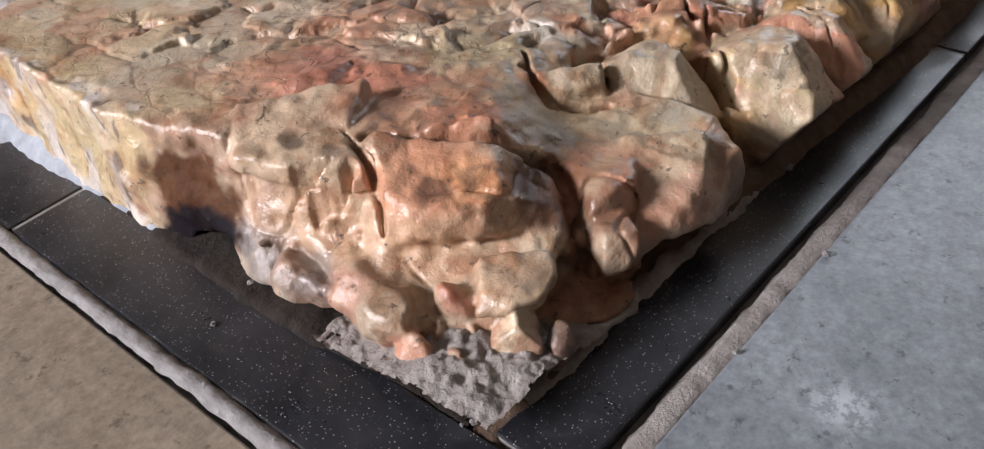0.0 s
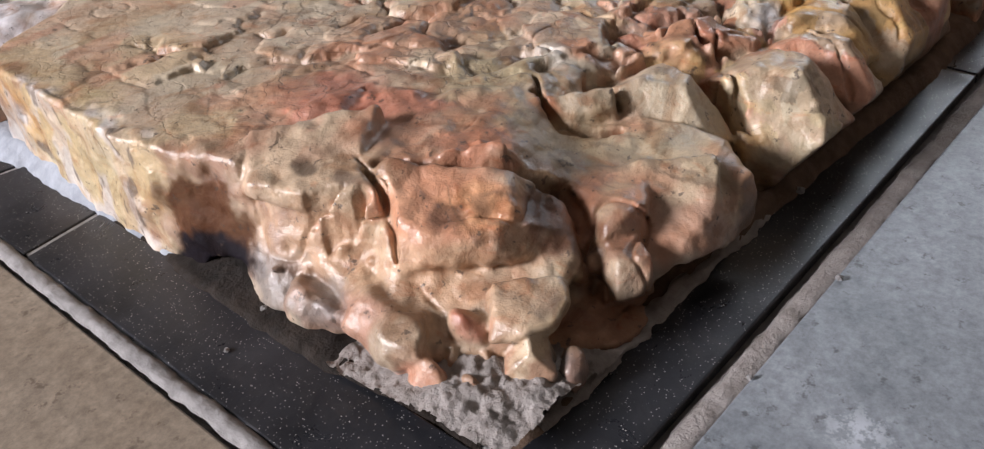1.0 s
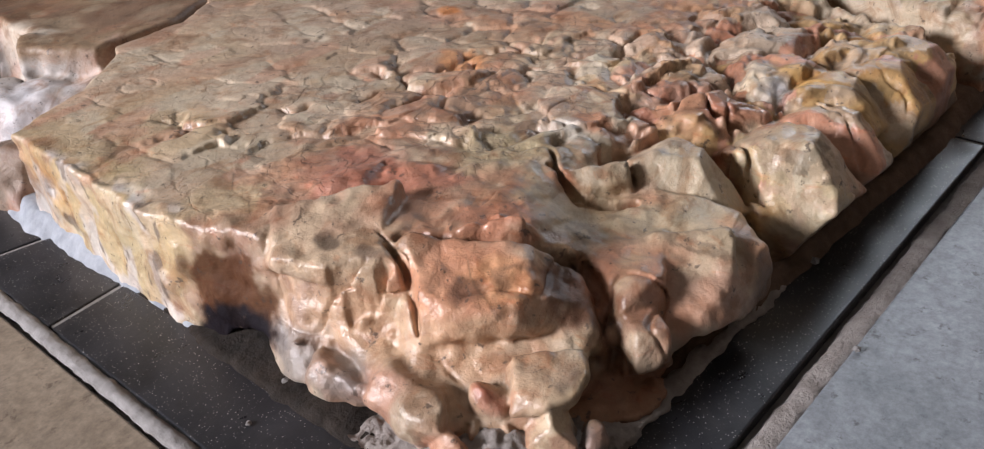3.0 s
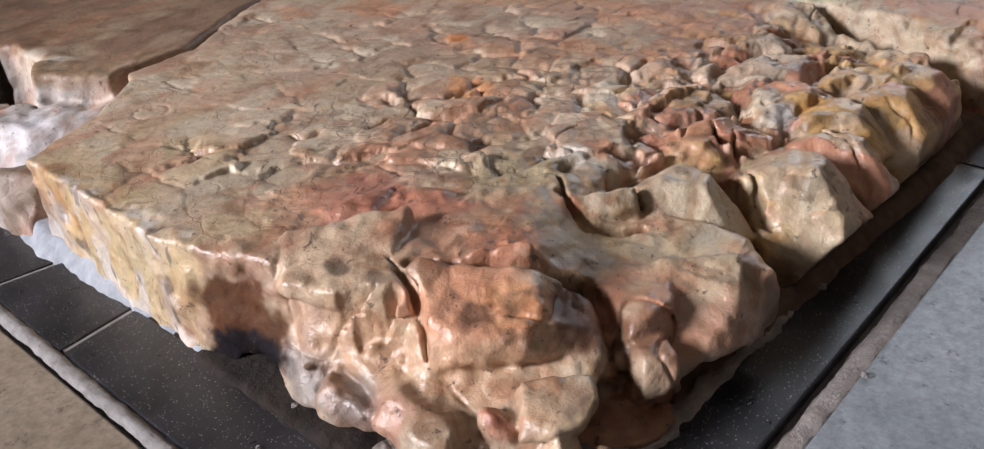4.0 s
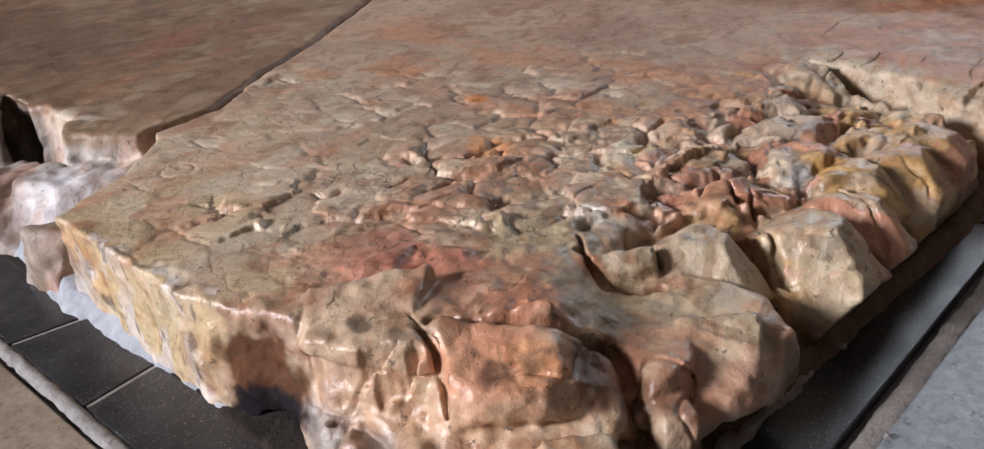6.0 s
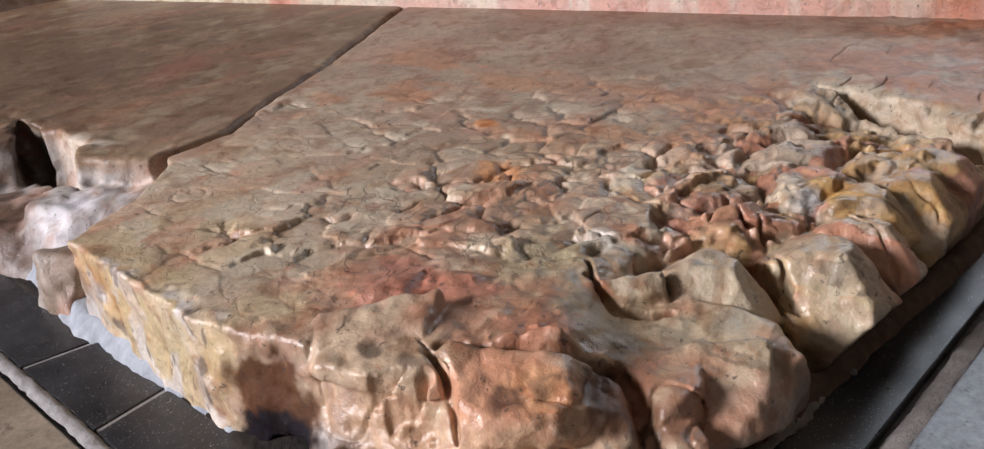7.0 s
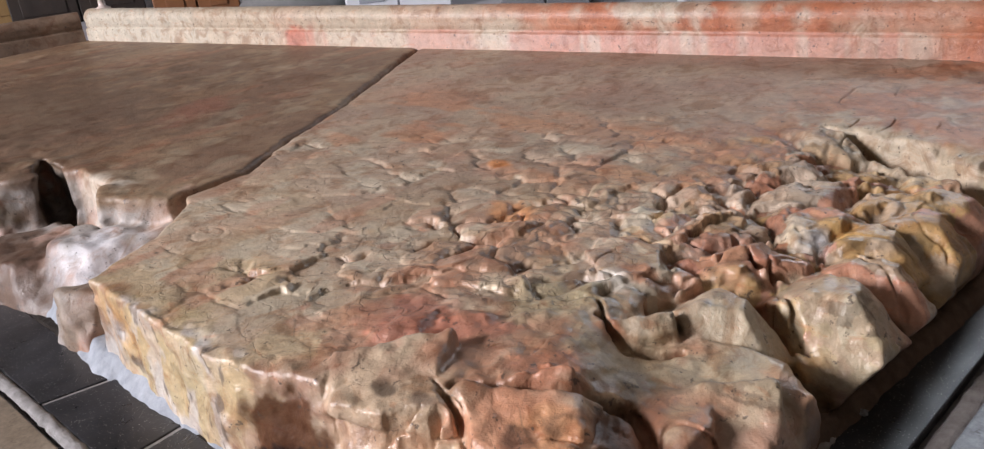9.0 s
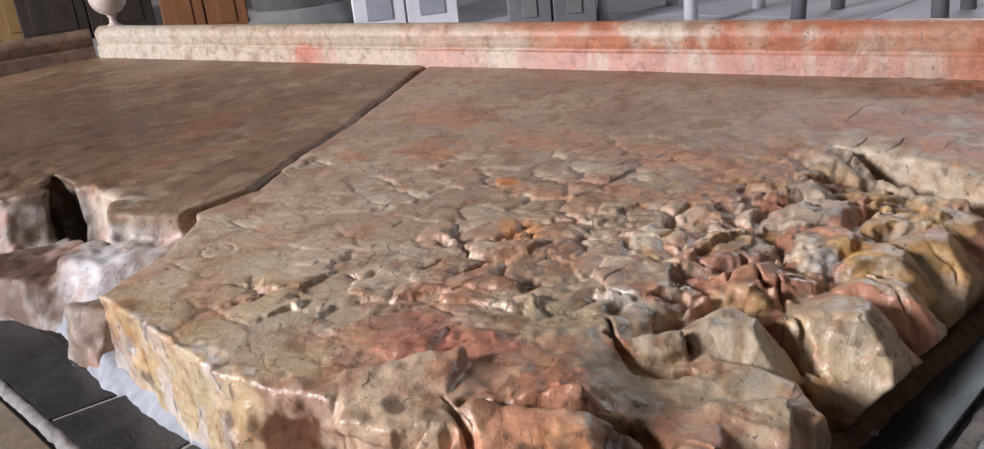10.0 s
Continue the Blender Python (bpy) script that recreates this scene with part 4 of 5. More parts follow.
    lumps = (coarse * chip)[ji] * step(0.33, 0.40, v[:, 0])
    for n, colour in enumerate(((0.58, 0.46, 0.32), (0.58, 0.38, 0.16), (0.54, 0.27, 0.18), (0.60, 0.53, 0.42), (0.56, 0.40, 0.24))):
        k = (lumps * 0.7 * (np.floor((r2[ji] * 0.6 + r4[ji] * 0.4) * 4.999).astype(int) == n))[:, None]
        t.c = t.c * (1 - k) + np.array(colour) * k
    k = (plates[ji] * 0.22 * (r1[ji] - 0.45))[:, None]
    t.c = t.c * (1 + k)
    t.patch(0.085, 0.62, 0.06, 0.04, 0.16, 0.05, (0.50, 0.40, 0.225), 0.8)
    t.patch(0.075, 0.74, 0.07, 0.03, 0.07, 0.03, (0.58, 0.34, 0.14), 0.7)
    sawn = (1 - step(0.082, 0.100, v[:, 0])) * step(0.44, 0.50, v[:, 1])
    t.clouds((0.60, 0.57, 0.56), 0.032, 74, 0.53, 0.62, 0.65, sawn, (1, 1, 0.6))
    t.clouds((0.58, 0.38, 0.19), 0.040, 75, 0.55, 0.66, 0.35, sawn, (1, 1, 0.5))
    t.clouds((0.15, 0.11, 0.085), 0.016, 76, 0.62, 0.68, 0.75, sawn, (1, 1.6, 0.5))
    t.patch(0.066, 0.79, 0.045, 0.03, 0.06, 0.045, (0.46, 0.46, 0.47), 0.75)
    t.patch(0.128, 0.335, 0.10, 0.045, 0.070, 0.03, (0.53, 0.40, 0.275), 0.85)
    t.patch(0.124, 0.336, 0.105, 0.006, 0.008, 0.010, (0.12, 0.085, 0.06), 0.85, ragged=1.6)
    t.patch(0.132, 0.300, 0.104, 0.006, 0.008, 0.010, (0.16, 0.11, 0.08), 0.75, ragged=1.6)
    t.patch(0.110, 0.300, 0.05, 0.035, 0.11, 0.035, (0.55, 0.365, 0.235), 0.85)
    t.patch(0.185, 0.320, 0.10, 0.045, 0.018, 0.02, (0.36, 0.21, 0.14), 0.8, -30)
    t.patch(0.158, 0.228, 0.090, 0.046, 0.050, 0.026, (0.58, 0.28, 0.165), 0.92)
    t.patch(0.170, 0.205, 0.090, 0.020, 0.026, 0.016, (0.62, 0.33, 0.17), 0.7)
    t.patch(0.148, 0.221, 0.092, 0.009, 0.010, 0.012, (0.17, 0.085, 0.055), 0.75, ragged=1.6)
    t.patch(0.130, 0.215, 0.055, 0.030, 0.05, 0.022, (0.58, 0.365, 0.23), 0.85)
    # brown varnish of the valley and hollow, with their shade painted in too
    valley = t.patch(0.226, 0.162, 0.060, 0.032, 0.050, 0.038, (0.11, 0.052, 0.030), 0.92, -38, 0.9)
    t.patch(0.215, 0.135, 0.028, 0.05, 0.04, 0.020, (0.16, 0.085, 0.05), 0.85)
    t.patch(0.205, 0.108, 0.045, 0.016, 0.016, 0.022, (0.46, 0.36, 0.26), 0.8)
    # brown stain at the ridge's end and under the blocks, darkened for shade
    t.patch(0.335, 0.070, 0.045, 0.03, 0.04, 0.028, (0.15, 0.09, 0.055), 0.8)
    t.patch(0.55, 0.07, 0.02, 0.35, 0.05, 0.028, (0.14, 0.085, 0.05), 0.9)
    olive = t.patch(0.285, 0.215, 0.085, 0.07, 0.036, 0.03, (0.48, 0.375, 0.235), 0.8, -25)
    t.patch(0.222, 0.245, 0.105, 0.034, 0.022, 0.02, (0.56, 0.25, 0.15), 0.85, -50)
    t.patch(0.210, 0.400, 0.110, 0.05, 0.045, 0.03, (0.46, 0.19, 0.13), 0.85, -40)
    t.patch(0.245, 0.335, 0.10, 0.055, 0.025, 0.03, (0.46, 0.19, 0.125), 0.8, -50)
    t.patch(0.270, 0.120, 0.060, 0.050, 0.055, 0.035, (0.42, 0.20, 0.12), 0.85)
    t.patch(0.290, 0.088, 0.045, 0.030, 0.030, 0.03, (0.50, 0.34, 0.25), 0.7)
    t.patch(0.330, 0.135, 0.08, 0.04, 0.05, 0.02, (0.46, 0.38, 0.26), 0.85)
    t.patch(0.50, 0.225, 0.10, 0.055, 0.05, 0.04, (0.46, 0.22, 0.15), 0.75)
    t.patch(0.085, 0.23, 0.03, 0.03, 0.05, 0.03, (0.36, 0.27, 0.19), 0.7)
    t.patch(0.075, 0.25, 0.03, 0.025, 0.028, 0.02, (0.44, 0.21, 0.15), 0.6)
    t.patch(0.085, 0.33, 0.02, 0.03, 0.06, 0.025, (0.19, 0.17, 0.16), 0.8)
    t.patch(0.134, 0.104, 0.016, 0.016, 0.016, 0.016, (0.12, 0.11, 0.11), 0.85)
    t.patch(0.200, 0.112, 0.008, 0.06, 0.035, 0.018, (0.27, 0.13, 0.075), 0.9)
    t.patch(0.065, 0.19, 0.0, 0.04, 0.05, 0.014, (0.44, 0.42, 0.40), 0.7)
    t.patch(0.072, 0.180, 0.016, 0.015, 0.022, 0.018, (0.52, 0.27, 0.18), 0.8)
    t.patch(0.392, 0.170, 0.085, 0.045, 0.060, 0.05, (0.52, 0.45, 0.33), 0.8)
    t.patch(0.462, 0.105, 0.080, 0.048, 0.065, 0.05, (0.50, 0.42, 0.29), 0.8)
    t.patch(0.403, 0.268, 0.10, 0.014, 0.022, 0.03, (0.46, 0.20, 0.11), 0.8)
    t.patch(0.372, 0.295, 0.10, 0.016, 0.026, 0.03, (0.58, 0.54, 0.48), 0.8)
    t.patch(0.567, 0.163, 0.095, 0.025, 0.02, 0.03, (0.50, 0.50, 0.52), 0.8)
    t.patch(0.595, 0.140, 0.10, 0.022, 0.03, 0.03, (0.54, 0.33, 0.12), 0.9)
    t.patch(0.585, 0.070, 0.075, 0.03, 0.035, 0.04, (0.54, 0.33, 0.12), 0.8)
    t.patch(0.78, 0.50, 0.11, 0.05, 0.22, 0.03, (0.48, 0.25, 0.15), 0.45, -8)
    t.patch(0.596, 0.614, 0.11, 0.012, 0.02, 0.03, (0.60, 0.24, 0.08), 0.8)
    t.patch(0.469, 0.497, 0.11, 0.025, 0.03, 0.03, (0.60, 0.27, 0.11), 0.8)
    t.patch(0.134, 0.651, 0.11, 0.022, 0.022, 0.02, (0.22, 0.14, 0.08), 0.6, ragged=1.2)
    t.patch(0.313, 0.311, 0.10, 0.045, 0.05, 0.03, (0.44, 0.38, 0.24), 0.7)
    t.patch(0.148, 0.127, 0.062, 0.012, 0.010, 0.010, (0.10, 0.08, 0.08), 0.8, ragged=1.0)
    t.patch(0.131, 0.159, 0.067, 0.010, 0.008, 0.010, (0.10, 0.08, 0.08), 0.8, ragged=1.0)
    t.patch(0.14, 0.165, 0.06, 0.035, 0.035, 0.02, (0.50, 0.35, 0.23), 0.7)
    t.patch(0.109, 0.170, 0.055, 0.010, 0.014, 0.02, (0.55, 0.22, 0.15), 0.8)
    t.patch(0.89, 0.18, 0.09, 0.05, 0.16, 0.06, (0.50, 0.43, 0.32), 0.85, -20)
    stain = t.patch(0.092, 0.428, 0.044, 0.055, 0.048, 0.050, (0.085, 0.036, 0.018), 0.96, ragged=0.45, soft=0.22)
    # near-black foot of the stain paints in the shade of the hollow
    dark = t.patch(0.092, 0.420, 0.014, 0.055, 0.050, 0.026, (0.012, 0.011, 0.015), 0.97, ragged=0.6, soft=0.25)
    # brown crack lines: dirt plus painted-in dark for their depth
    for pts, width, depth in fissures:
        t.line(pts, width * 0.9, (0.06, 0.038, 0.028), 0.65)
    # dirt settled in the joints of the flakes, darkened further for the shade in them
    dirt = (np.clip(joint[ji], 0, 1.2) * 0.45 * step(0.35, 0.55, vnoise(v, 0.03, 71)) * (np.abs(v[:, 2] - top[ji]) < 0.006))[:, None]
    t.c = t.c * (1 - dirt) + np.array((0.10, 0.065, 0.045)) * dirt
    gloss = 0.25 + 0.75 * step(0.012, 0.035, v[:, 2])
    gloss = gloss * (1 - 0.96 * np.clip(1.3 * np.maximum(stain, dark), 0, 1)) * (1 - 0.75 * step(0.45, 0.8, v[:, 0] * 0.8 + v[:, 1] * 0.6))
    gloss = gloss * (1 - 0.7 * olive) * (1 - 0.8 * valley)
    flake = 0.42 * (chip * (0.5 + 0.5 * band) * (1 - 0.6 * coarse))[ji] * step(0.26, 0.36, v[:, 1] + 0.4 * v[:, 0] - 0.1) * (np.abs(v[:, 2] - top[ji]) < 0.008)
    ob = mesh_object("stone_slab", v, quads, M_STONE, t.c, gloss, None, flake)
    return tagged(ob, "polished tan and pink limestone slab with a rough broken corner", "stone slab")


front_slab()


def rear_slab():
    xs = spaced(0.04, 1.36, 0.005, 0.5, 1.01, 0.010)
    ys = spaced(0.80, 2.80, 0.005, 1.3, 1.01, 0.012)
    zs = np.arange(-0.008, 0.138, 0.004, dtype=np.float32)
    s = Solid(xs, ys, zs)
    x, y = s.x2, s.y2
    wob = 0.012 * (flat_noise(x, y, 0.05, 111) - 0.5)
    out = [(0.276, 0.950), (0.305, 0.956), (0.40, 0.953), (0.537, 1.029), (0.727, 1.118), (1.037, 1.301), (1.22, 1.399), (1.14, 2.0), (1.02, 2.74), (0.10, 2.74), (0.13, 1.45), (0.165, 1.31), (0.235, 1.255), (0.270, 1.225), (0.262, 1.13), (0.222, 1.056)]
    wob += 0.016 * (flat_noise(x, y, 0.03, 113) - 0.5) * step(0.40, 0.46, x)
    s.block(polygon_distance(x, y, out) + wob, 0.110 + 0.002 * (flat_noise(x, y, 0.2, 112) - 0.5), 0.006, 0.01, 0.12)
    s.chunk(0.185, 0.975, 0.030, [(250, 45, 0.040), (190, 40, 0.045), (225, 0, 0.06), (135, 10, 0.09), (45, 0, 0.08), (0, 90, 0.045), (0, -90, 0.05)], 0.006, 0.006)
    s.chunk(0.130, 1.080, 0.015, [(0, 88, 0.036), (225, 40, 0.045), (190, 20, 0.045), (270, 20, 0.08), (90, 0, 0.14), (0, 0, 0.10), (0, -90, 0.05)], 0.006, 0.004)
    s.chunk(0.110, 0.868, 0.030, [(0, 80, 0.036), (215, 30, 0.030), (180, 5, 0.030), (270, 10, 0.035), (100, 10, 0.035), (0, 0, 0.06), (0, -90, 0.05)], 0.004, 0.003)
    s.lump(0.254, 1.290, 0.068, 0.023, 0.105, 0.062, -15, 0, 0, 0, 115, 0.005, True)
    s.roughen(0.035, 0.007, 116, 1 - step(0.26, 0.36, x))
    s.roughen(0.014, 0.003, 117, 1 - step(0.24, 0.36, x))
    v, quads = s.surface()
    t = Tone(v, (0.235, 0.148, 0.088), (0.285, 0.198, 0.125), 0.14, 161)
    t.clouds((0.17, 0.10, 0.065), 0.22, 162, 0.42, 0.62, 0.8)
    t.clouds((0.34, 0.15, 0.09), 0.09, 163, 0.60, 0.70, 0.35, None, (0.5, 1.6, 1))
    t.clouds((0.36, 0.30, 0.21), 0.06, 164, 0.58, 0.68, 0.4)
    side = (1 - step(0.085, 0.107, v[:, 2])) * (1 - step(0.31, 0.35, v[:, 0]))
    t.clouds((0.42, 0.39, 0.37), 0.05, 165, 0.3, 0.55, 0.9, side)
    t.clouds((0.46, 0.25, 0.18), 0.06, 166, 0.54, 0.62, 0.6, side)
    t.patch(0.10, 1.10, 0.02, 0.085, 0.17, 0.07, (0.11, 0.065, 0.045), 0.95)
    t.patch(0.175, 0.97, 0.06, 0.06, 0.07, 0.04, (0.62, 0.61, 0.64), 0.85)
    # brown far left of the top, deepened for the shade there
    t.patch(0.35, 1.80, 0.11, 0.45, 0.45, 0.05, (0.115, 0.072, 0.048), 0.75)
    t.patch(0.60, 1.40, 0.11, 0.10, 0.05, 0.05, (0.25, 0.10, 0.065), 0.6, 30)
    t.patch(0.268, 1.15, 0.08, 0.025, 0.08, 0.05, (0.62, 0.55, 0.46), 0.75)
    t.patch(0.32, 0.962, 0.06, 0.08, 0.03, 0.04, (0.52, 0.36, 0.28), 0.75)
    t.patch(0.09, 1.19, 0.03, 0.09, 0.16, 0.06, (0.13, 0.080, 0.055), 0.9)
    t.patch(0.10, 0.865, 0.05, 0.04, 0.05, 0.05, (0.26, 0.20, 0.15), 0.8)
    # near black in the slot paints in the shade of its depth
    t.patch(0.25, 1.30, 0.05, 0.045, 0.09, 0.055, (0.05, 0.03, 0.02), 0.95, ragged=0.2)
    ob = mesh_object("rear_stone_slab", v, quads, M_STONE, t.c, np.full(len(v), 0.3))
    return tagged(ob, "polished brown and pink limestone slab behind a long crack", "stone slab")


rear_slab()

# ---- cement along the sawn side ----


def cement():
    xs = np.arange(0.0, 0.16, 0.003, dtype=np.float32)
    ys = np.arange(0.42, 1.12, 0.004, dtype=np.float32)
    zs = np.arange(-0.008, 0.060, 0.003, dtype=np.float32)
    s = Solid(xs, ys, zs)
    x, y = s.x2, s.y2
    edge = 0.066 + 0.03 * step(0.80, 0.95, y) + 0.014 * (flat_noise(x, y, 0.03, 211) - 0.5)
    out = np.maximum(np.maximum(edge - x, x - 0.13), np.maximum(0.468 - y, y - 1.08))
    h = 0.001 + 0.018 * step(0.0, 0.022, x - edge) + 0.012 * (flat_noise(x, y, 0.04, 212) - 0.5)
    s.block(out, h, 0.006, 0.004)
    s.roughen(0.033, 0.0014, 213)
    s.roughen(0.008, 0.0009, 214)
    v, q = s.surface()
    return tagged(mesh_object("cement_fillet", v, q, M_CEMENT), "pale blue-grey cement fillet along the foot of the slab", "cement")


cement()

# raised bead of grout beside the black tiles


def grout_bead(name, p0, p1, width, height, z, seed, label, mat=None, ragged=0.7):
    n = int(math.dist(p0, p1) / 0.004)
    d = Vector((p1[0] - p0[0], p1[1] - p0[1], 0)).normalized()
    side = Vector((-d.y, d.x, 0))
    t = np.linspace(0, 1, n)
    px = p0[0] + (p1[0] - p0[0]) * t
    py = p0[1] + (p1[1] - p0[1]) * t
    m = 9
    rows = []
    for k in range(m):
        a = math.pi * k / (m - 1)
        pts = np.stack([px, py, np.full(n, k * 0.01)], 1)
        wob = 1 + ragged * (vnoise(pts, 0.012, seed) - 0.5)
        drift = 0.004 * (vnoise(np.stack([px, py, 0 * px], 1), 0.06, seed + 1) - 0.5)
        off = -math.cos(a) * width / 2 * wob + drift
        rows.append(np.stack([px + side.x * off, py + side.y * off, z + math.sin(a) * height * wob], 1))
    v = np.stack(rows, 1).reshape(-1, 3)
    i = np.arange(n - 1)[:, None] * m + np.arange(m - 1)[None, :]
    i = i.ravel()
    q = np.stack([i, i + m, i + m + 1, i + 1], 1)
    return tagged(mesh_object(name, v, q, mat or M_GROUT), kind="structure", label=label, category="grout")


grout_bead("grout_line", (left_edge(-0.3) - 0.008, -0.3), (left_edge(2.2) - 0.008, 2.2), 0.015, 0.006, -0.004, 5, "raised bead of grey grout beside the black tiles")
grout_bead("grout_line", (0.0, right_edge(0.0) - 0.015), (2.0, right_edge(2.0) - 0.015), 0.019, 0.0035, -0.008, 6, "sunken crumbly grey grout beside the black tiles", M_SAND, 0.8)

grout_bead("grout_line", (0.09, right_edge(0.09) + WR + 0.004), (0.42, right_edge(0.42) + WR + 0.001), 0.018, 0.0055, -0.0015, 7, "frosty grey mortar crumbs along the inner edge of the border", M_SAND, 1.7)


# ---- marble rim behind the slabs ----


def rim(name, p0, p1, label, h, tones):
    """A moulded kerb: a plinth, a fine groove and a round bead on top."""
    prof = [(0.0, -0.11), (0.0, 0.034), (0.003, 0.038), (0.010, 0.040), (0.004, 0.045)]
    for k in range(11):
        a = math.pi * (1.15 - 1.15 * k / 10)
        prof.append((0.034 + 0.031 * math.cos(a), 0.064 + 0.024 * math.sin(a)))
    prof += [(0.10, 0.064), (0.10, -0.11)]
    prof = np.array(prof) * np.array((1.0, h / 0.088))
    d = Vector((p1[0] - p0[0], p1[1] - p0[1], 0)).normalized()
    side = np.array((d.y, -d.x))
    n, m = 420, len(prof)
    t = np.linspace(0, 1, n)
    v = np.zeros((n, m, 3))
    v[:, :, 0] = (p0[0] + (p1[0] - p0[0]) * t)[:, None] + prof[None, :, 0] * side[0]
    v[:, :, 1] = (p0[1] + (p1[1] - p0[1]) * t)[:, None] + prof[None, :, 0] * side[1]
    v[:, :, 2] = 0.104 + prof[None, :, 1]
    v = v.reshape(-1, 3)
    v += 0.0015 * (vnoise(v, 0.05, 301)[:, None] - 0.5)
    i = (np.arange(n - 1)[:, None] * m + np.arange(m - 1)[None, :]).ravel()
    q = np.stack([i, i + 1, i + m + 1, i + m], 1)
    tone = Tone(v, *tones, 0.12, 302)
    return tagged(mesh_object(name, v, q, M_STONE, tone.c, np.full(len(v), 0.45)), label, "kerb"), tone


def recolour(ob, tone):
    ob.data.color_attributes["tone"].data.foreach_set("color", np.concatenate([tone.c, np.ones((len(tone.c), 1))], 1).astype(np.float32).ravel())


kerb, tone = rim("marble_kerb", (1.487, -0.6), (0.978, 2.70), "red and cream marble kerb with a rounded top moulding", 0.103, ((0.44, 0.36, 0.27), (0.46, 0.34, 0.25)))
red = 1 - step(0.9, 1.45, tone.v[:, 1])
tone.clouds((0.42, 0.15, 0.075), 0.14, 303, 0.36, 0.54, 0.95, red)
low = 1 - step(0.150, 0.158, tone.v[:, 2])
tone.clouds((0.44, 0.21, 0.155), 0.09, 304, 0.35, 0.5, 0.8, low * (1 - step(1.2, 1.9, tone.v[:, 1])))
tone.clouds((0.46, 0.37, 0.29), 0.05, 305, 0.52, 0.62, 0.8, red)
tone.patch(1.09, 1.74, 0.13, 0.06, 0.07, 0.03, (0.40, 0.11, 0.065), 0.9)
tone.patch(1.32, 0.80, 0.19, 0.08, 0.06, 0.04, (0.48, 0.42, 0.33), 0.9)
tone.patch(1.38, 0.30, 0.19, 0.08, 0.22, 0.04, (0.40, 0.13, 0.06), 0.6)
tone.patch(1.0, 2.5, 0.15, 0.1, 0.35, 0.1, (0.48, 0.44, 0.36), 0.9)
recolour(kerb, tone)
# the shade on this length of kerb is put into its tones
rim("marble_kerb", (0.972, 2.705), (-0.3, 3.06), "brown marble kerb darkened for the shade on this side", 0.097, ((0.12, 0.08, 0.056), (0.19, 0.13, 0.092)))

# ---- furniture beyond the kerb ----
M_WHITE = plain_material("white_painted_metal", (0.66, 0.68, 0.72), (0.78, 0.80, 0.84), 8, (0.3, 0.5), ())
M_GREY_METAL = plain_material("grey_painted_metal", (0.12, 0.125, 0.14), (0.20, 0.205, 0.22), 8, (0.4, 0.6), ())
M_BLUE_WHITE = plain_material("bluish_white_laminate", (0.28, 0.30, 0.34), (0.38, 0.40, 0.45), 5, (0.35, 0.55), ())
M_PLINTH = plain_material("grey_plaster", (0.13, 0.13, 0.13), (0.22, 0.22, 0.22), 6, (0.6, 0.8), ((40, 0.003, 0.3),))
M_DARK_WOOD = plain_material("dark_stained_wood", (0.014, 0.010, 0.008), (0.035, 0.024, 0.018), 10, (0.4, 0.6), (), stretch=(1, 1, 0.1))
M_RED_WOOD = plain_material("reddish_brown_wood", (0.16, 0.065, 0.025), (0.26, 0.11, 0.045), 10, (0.4, 0.6), (), stretch=(1, 1, 0.15))
M_YELLOW_WOOD = plain_material("yellow_brown_wood", (0.20, 0.12, 0.045), (0.32, 0.20, 0.08), 10, (0.45, 0.65), (), stretch=(1, 1, 0.1))
M_BALL = plain_material("pale_pinkish_stone", (0.52, 0.42, 0.38), (0.66, 0.58, 0.54), 30, (0.2, 0.35), ())
M_DARK_METAL = plain_material("dark_bronze", (0.05, 0.04, 0.035), (0.09, 0.07, 0.06), 30, (0.35, 0.5), (), metal=0.8)


def leg_bm(r0, r1, h, tilt=(0, 0)):
    """A tapered round leg that stands on its foot."""
    bm = bmesh.new()
    bmesh.ops.create_cone(bm, cap_ends=True, segments=20, radius1=r0, radius2=r1, depth=h)
    for v in bm.verts:
        v.co.z += h / 2
        v.co.x += tilt[0] * (h - v.co.z)
        v.co.y += tilt[1] * (h - v.co.z)
    return bm


def chair(x, y, turn, mat, label):
    top = new("chair")
    for sx in (-1, 1):
        for sy in (-1, 1):
            leg = smooth(part("leg", leg_bm(0.024, 0.020, 0.43, (sx * 0.05, sy * 0.05)), mat, top))
            leg.location = (sx * 0.18, sy * 0.18, 0)
    part("seat", box(-0.215, 0.215, -0.215, 0.215, 0.432, 0.462, 0.012), mat, top)
    for sy in (-1, 1):
        smooth(part("back_post", leg_bm(0.014, 0.012, 0.40), mat, top)).matrix_basis = pose(0.19, sy * 0.17, 0.458, 0, 8, 0)
    part("backrest", box(0.215, 0.235, -0.20, 0.20, 0.66, 0.84, 0.009), mat, top)
    top.matrix_basis = pose(x, y, FLOOR_Z, 0, 0, turn)
    return tagged(top, label, "chair", "chairs beyond the kerb")


chair(2.62, 1.515, -8, M_WHITE, "white painted metal chair standing behind the marble kerb")
chair(2.60, 0.785, 4, M_GREY_METAL, "dark grey metal chair standing behind the marble kerb")


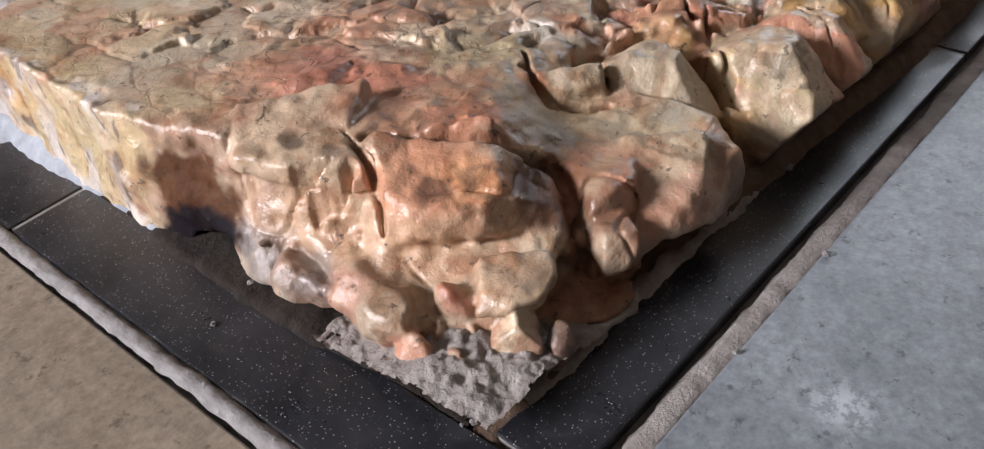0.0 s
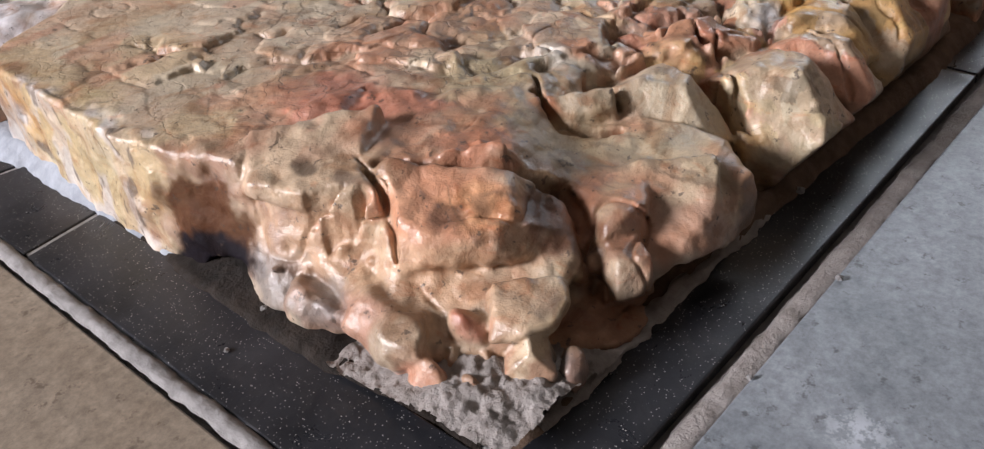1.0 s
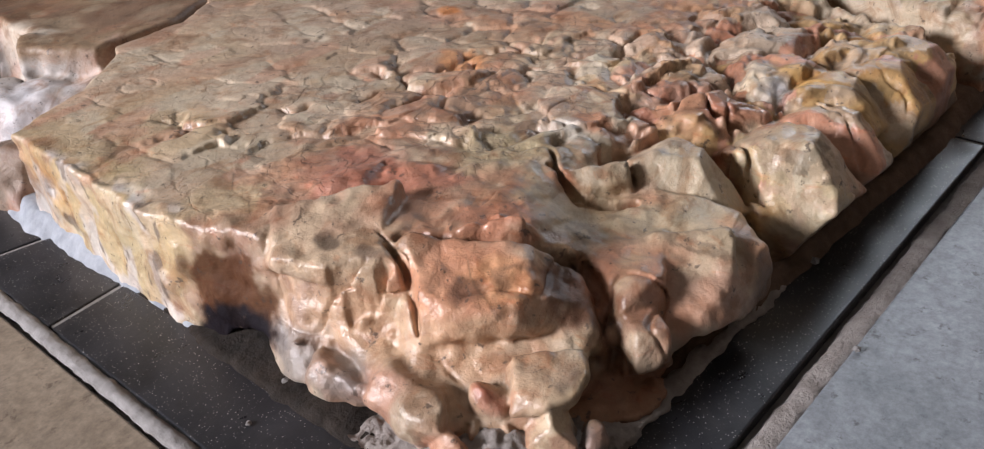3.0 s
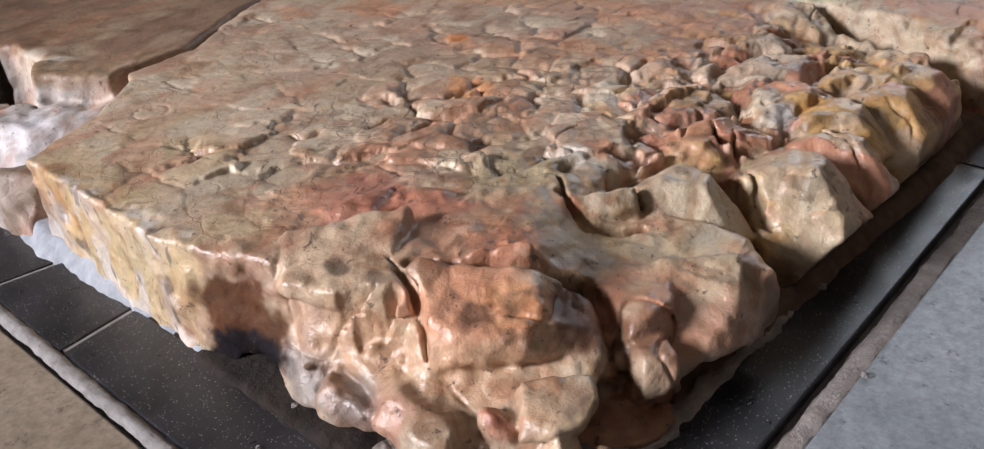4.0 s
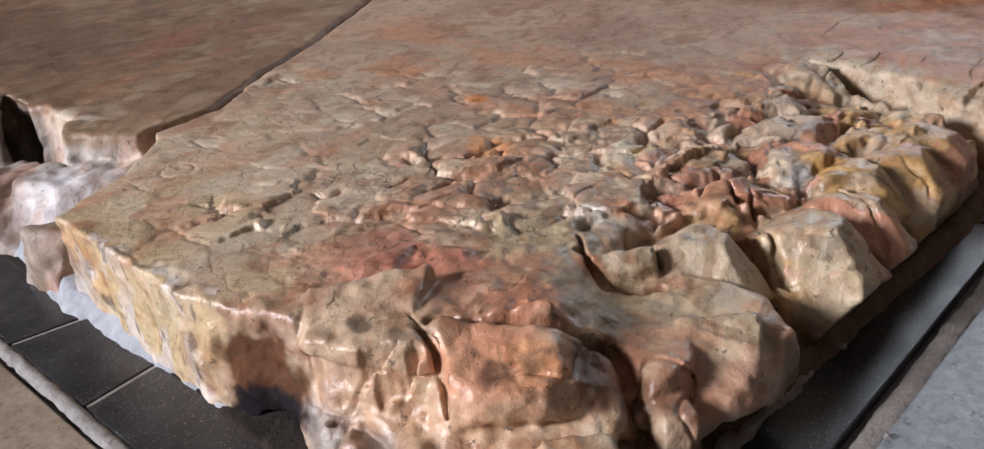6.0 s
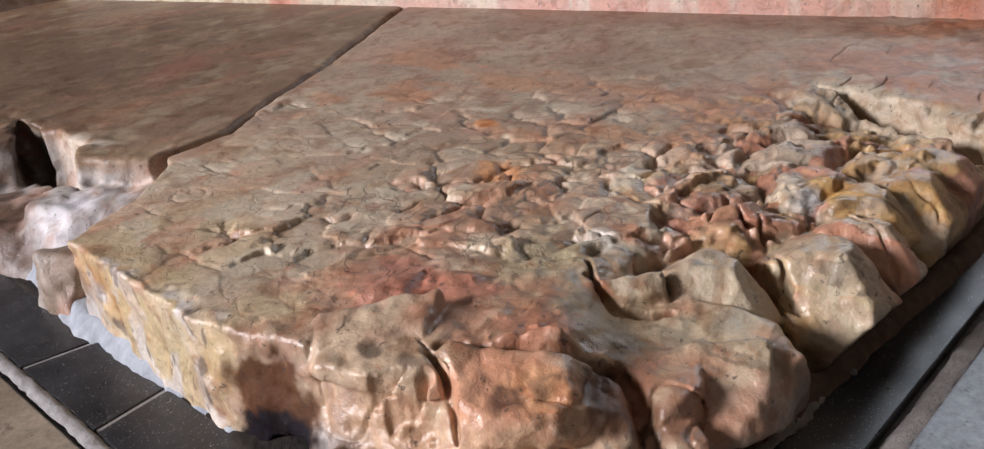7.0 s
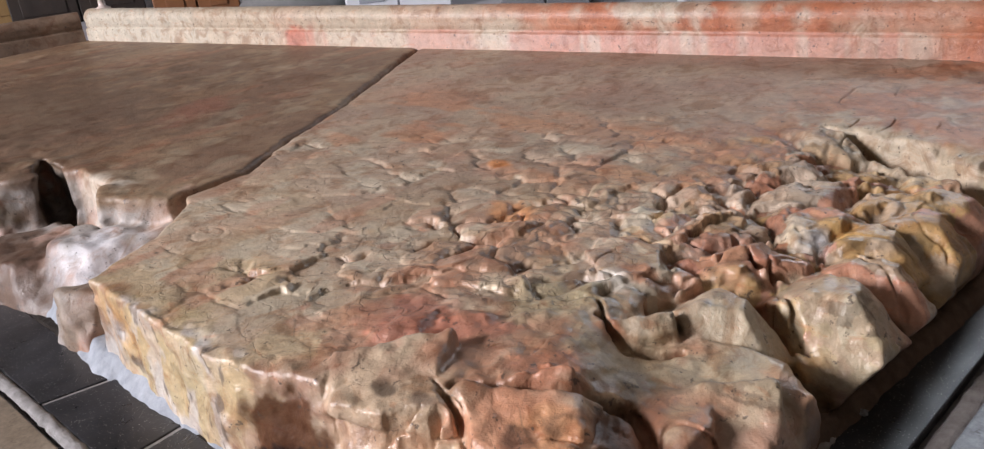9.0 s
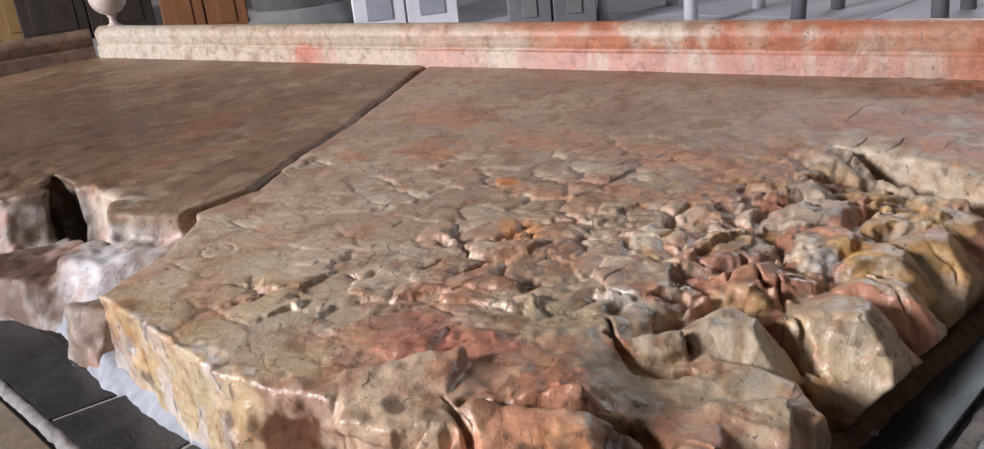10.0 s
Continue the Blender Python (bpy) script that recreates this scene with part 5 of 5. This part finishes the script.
def cabinet(name, x, y, turn, w, d, h, mat, panel, label, legs=0.0):
    """A cabinet: body, two doors with stiles and a recessed panel, knobs."""
    top = new(name)
    part("body", box(0.02, d, -w / 2, w / 2, legs, h, 0.006), mat, top)
    for s in (-1, 1):
        y0, y1 = (0.004, w / 2 - 0.004) if s > 0 else (-w / 2 + 0.004, -0.004)
        door = part("door", box(-0.002, 0.019, y0, y1, legs + 0.012, h - 0.012, 0.003), mat, top)
        part("panel", box(-0.008, -0.002, y0 + 0.05, y1 - 0.05, legs + 0.06, h - 0.06, 0.002), panel, door)
        bm = bmesh.new()
        bmesh.ops.create_uvsphere(bm, u_segments=12, v_segments=8, radius=0.012, matrix=Matrix.Translation((-0.014, s * 0.03, h * 0.55)))
        smooth(part("knob", bm, M_DARK_METAL, door))
    if legs:
        for sy in (-1, 1):
            for fx in (0.045, d - 0.03):
                part("foot", box(fx - 0.02, fx + 0.02, sy * (w / 2 - 0.03) - 0.02, sy * (w / 2 - 0.03) + 0.02, 0, legs, 0.003), mat, top)
    top.matrix_basis = pose(x, y, FLOOR_Z, 0, 0, turn)
    return tagged(top, label, "cabinet")


cabinet("white_cabinet", 2.12, 2.46, 51, 0.42, 0.36, 0.85, M_WHITE, M_BLUE_WHITE, "bluish white cabinet with two doors on the floor", 0.0)
cabinet("grey_cabinet", 2.22, 1.80, 40, 0.32, 0.32, 0.80, M_GREY_METAL, M_PLINTH, "dark grey metal cabinet with paler door panels", 0.0)
cabinet("wooden_chest", 1.82, 3.46, 60, 0.37, 0.34, 0.70, M_RED_WOOD, M_RED_WOOD, "reddish brown wooden chest against the dark cupboard", 0.0)
cabinet("dark_cupboard", 1.66, 4.30, 66, 0.62, 0.42, 1.70, M_DARK_WOOD, M_DARK_WOOD, "tall dark stained wooden cupboard with two doors", 0.0)
cabinet("pine_cupboard", 1.36, 4.70, 74, 0.44, 0.36, 1.60, M_YELLOW_WOOD, M_YELLOW_WOOD, "yellow brown wooden cupboard with two doors", 0.0)

# plinth of a pillar
plinth = new("pillar")


def turned(profile, n=40):
    """A solid of revolution from (radius, height) rows."""
    bm = bmesh.new()
    rings = []
    for r, z in profile:
        rings.append([bm.verts.new((r * math.cos(2 * math.pi * k / n), r * math.sin(2 * math.pi * k / n), z)) for k in range(n)])
    for a, b in zip(rings, rings[1:]):
        for k in range(n):
            bm.faces.new((a[k], a[(k + 1) % n], b[(k + 1) % n], b[k]))
    bm.faces.new(rings[0][::-1])
    bm.faces.new(rings[-1])
    return bm


smooth(part("shaft", turned([(0.20, 0.10), (0.195, 1.2), (0.19, ZT + 0.0)]), M_PLINTH, plinth))
smooth(part("base", turned([(0.235, 0.0), (0.235, 0.05), (0.23, 0.055), (0.215, 0.07), (0.21, 0.10), (0.202, 0.11)]), M_PLINTH, plinth))
plinth.location = (2.10, 3.14, FLOOR_Z)
tagged(plinth, "round grey plastered pillar on a low base", "pillar")

# ball finial on the kerb's corner
finial = new("finial")
smooth(part("stem", turned([(0.026, 0.0), (0.024, 0.006), (0.012, 0.012), (0.010, 0.03), (0.016, 0.038), (0.016, 0.042)], 24), M_BALL, finial))
bm = bmesh.new()
bmesh.ops.create_uvsphere(bm, u_segments=32, v_segments=18, radius=0.058, matrix=Matrix.Translation((0, 0, 0.096)))
smooth(part("ball", bm, M_BALL, finial, "pale polished ball"))
finial.location = (1.035, 2.665, 0.200)
tagged(finial, "pale stone ball finial on a short stem on the kerb", "finial")

# ---- loose crumbs ----


def crumb(x, y, z, r, seed, mat):
    bm = bmesh.new()
    bmesh.ops.create_icosphere(bm, subdivisions=2, radius=r)
    q = np.random.default_rng(seed)
    for v in bm.verts:
        f = 0.75 + 0.5 * noise.noise(v.co * (1.4 / r) + Vector((seed, 0, 0)))
        v.co = Vector((v.co.x * f * q.uniform(0.95, 1.05), v.co.y * f, v.co.z * f * 0.7))
    ob = part("crumb", bm, mat)
    ob.location, ob.rotation_euler = (x, y, z + r * 0.5), (0, 0, q.uniform(0, 6))
    return tagged(ob, "small pale crumb of mortar lying on the border", "crumb", "mortar crumbs")


for x, y, z, r, k in ((0.064, 0.350, 0.001, 0.0045, 1), (0.075, 0.228, 0.004, 0.004, 2), (0.068, 0.233, 0.002, 0.003, 3), (0.018, 0.338, 0.0, 0.003, 4),
                      (0.055, 0.116, 0.002, 0.0035, 5), (0.050, 0.122, 0.001, 0.002, 6), (0.43, 0.062, 0.006, 0.005, 7), (0.058, 0.155, 0.002, 0.002, 8),
                      (0.06, 0.31, 0.001, 0.002, 9), (0.072, 0.375, 0.001, 0.003, 10), (0.345, -0.004, -0.003, 0.004, 11), (0.21, 0.008, -0.003, 0.003, 12)):
    crumb(x, y, z, r, k, M_GROUT)
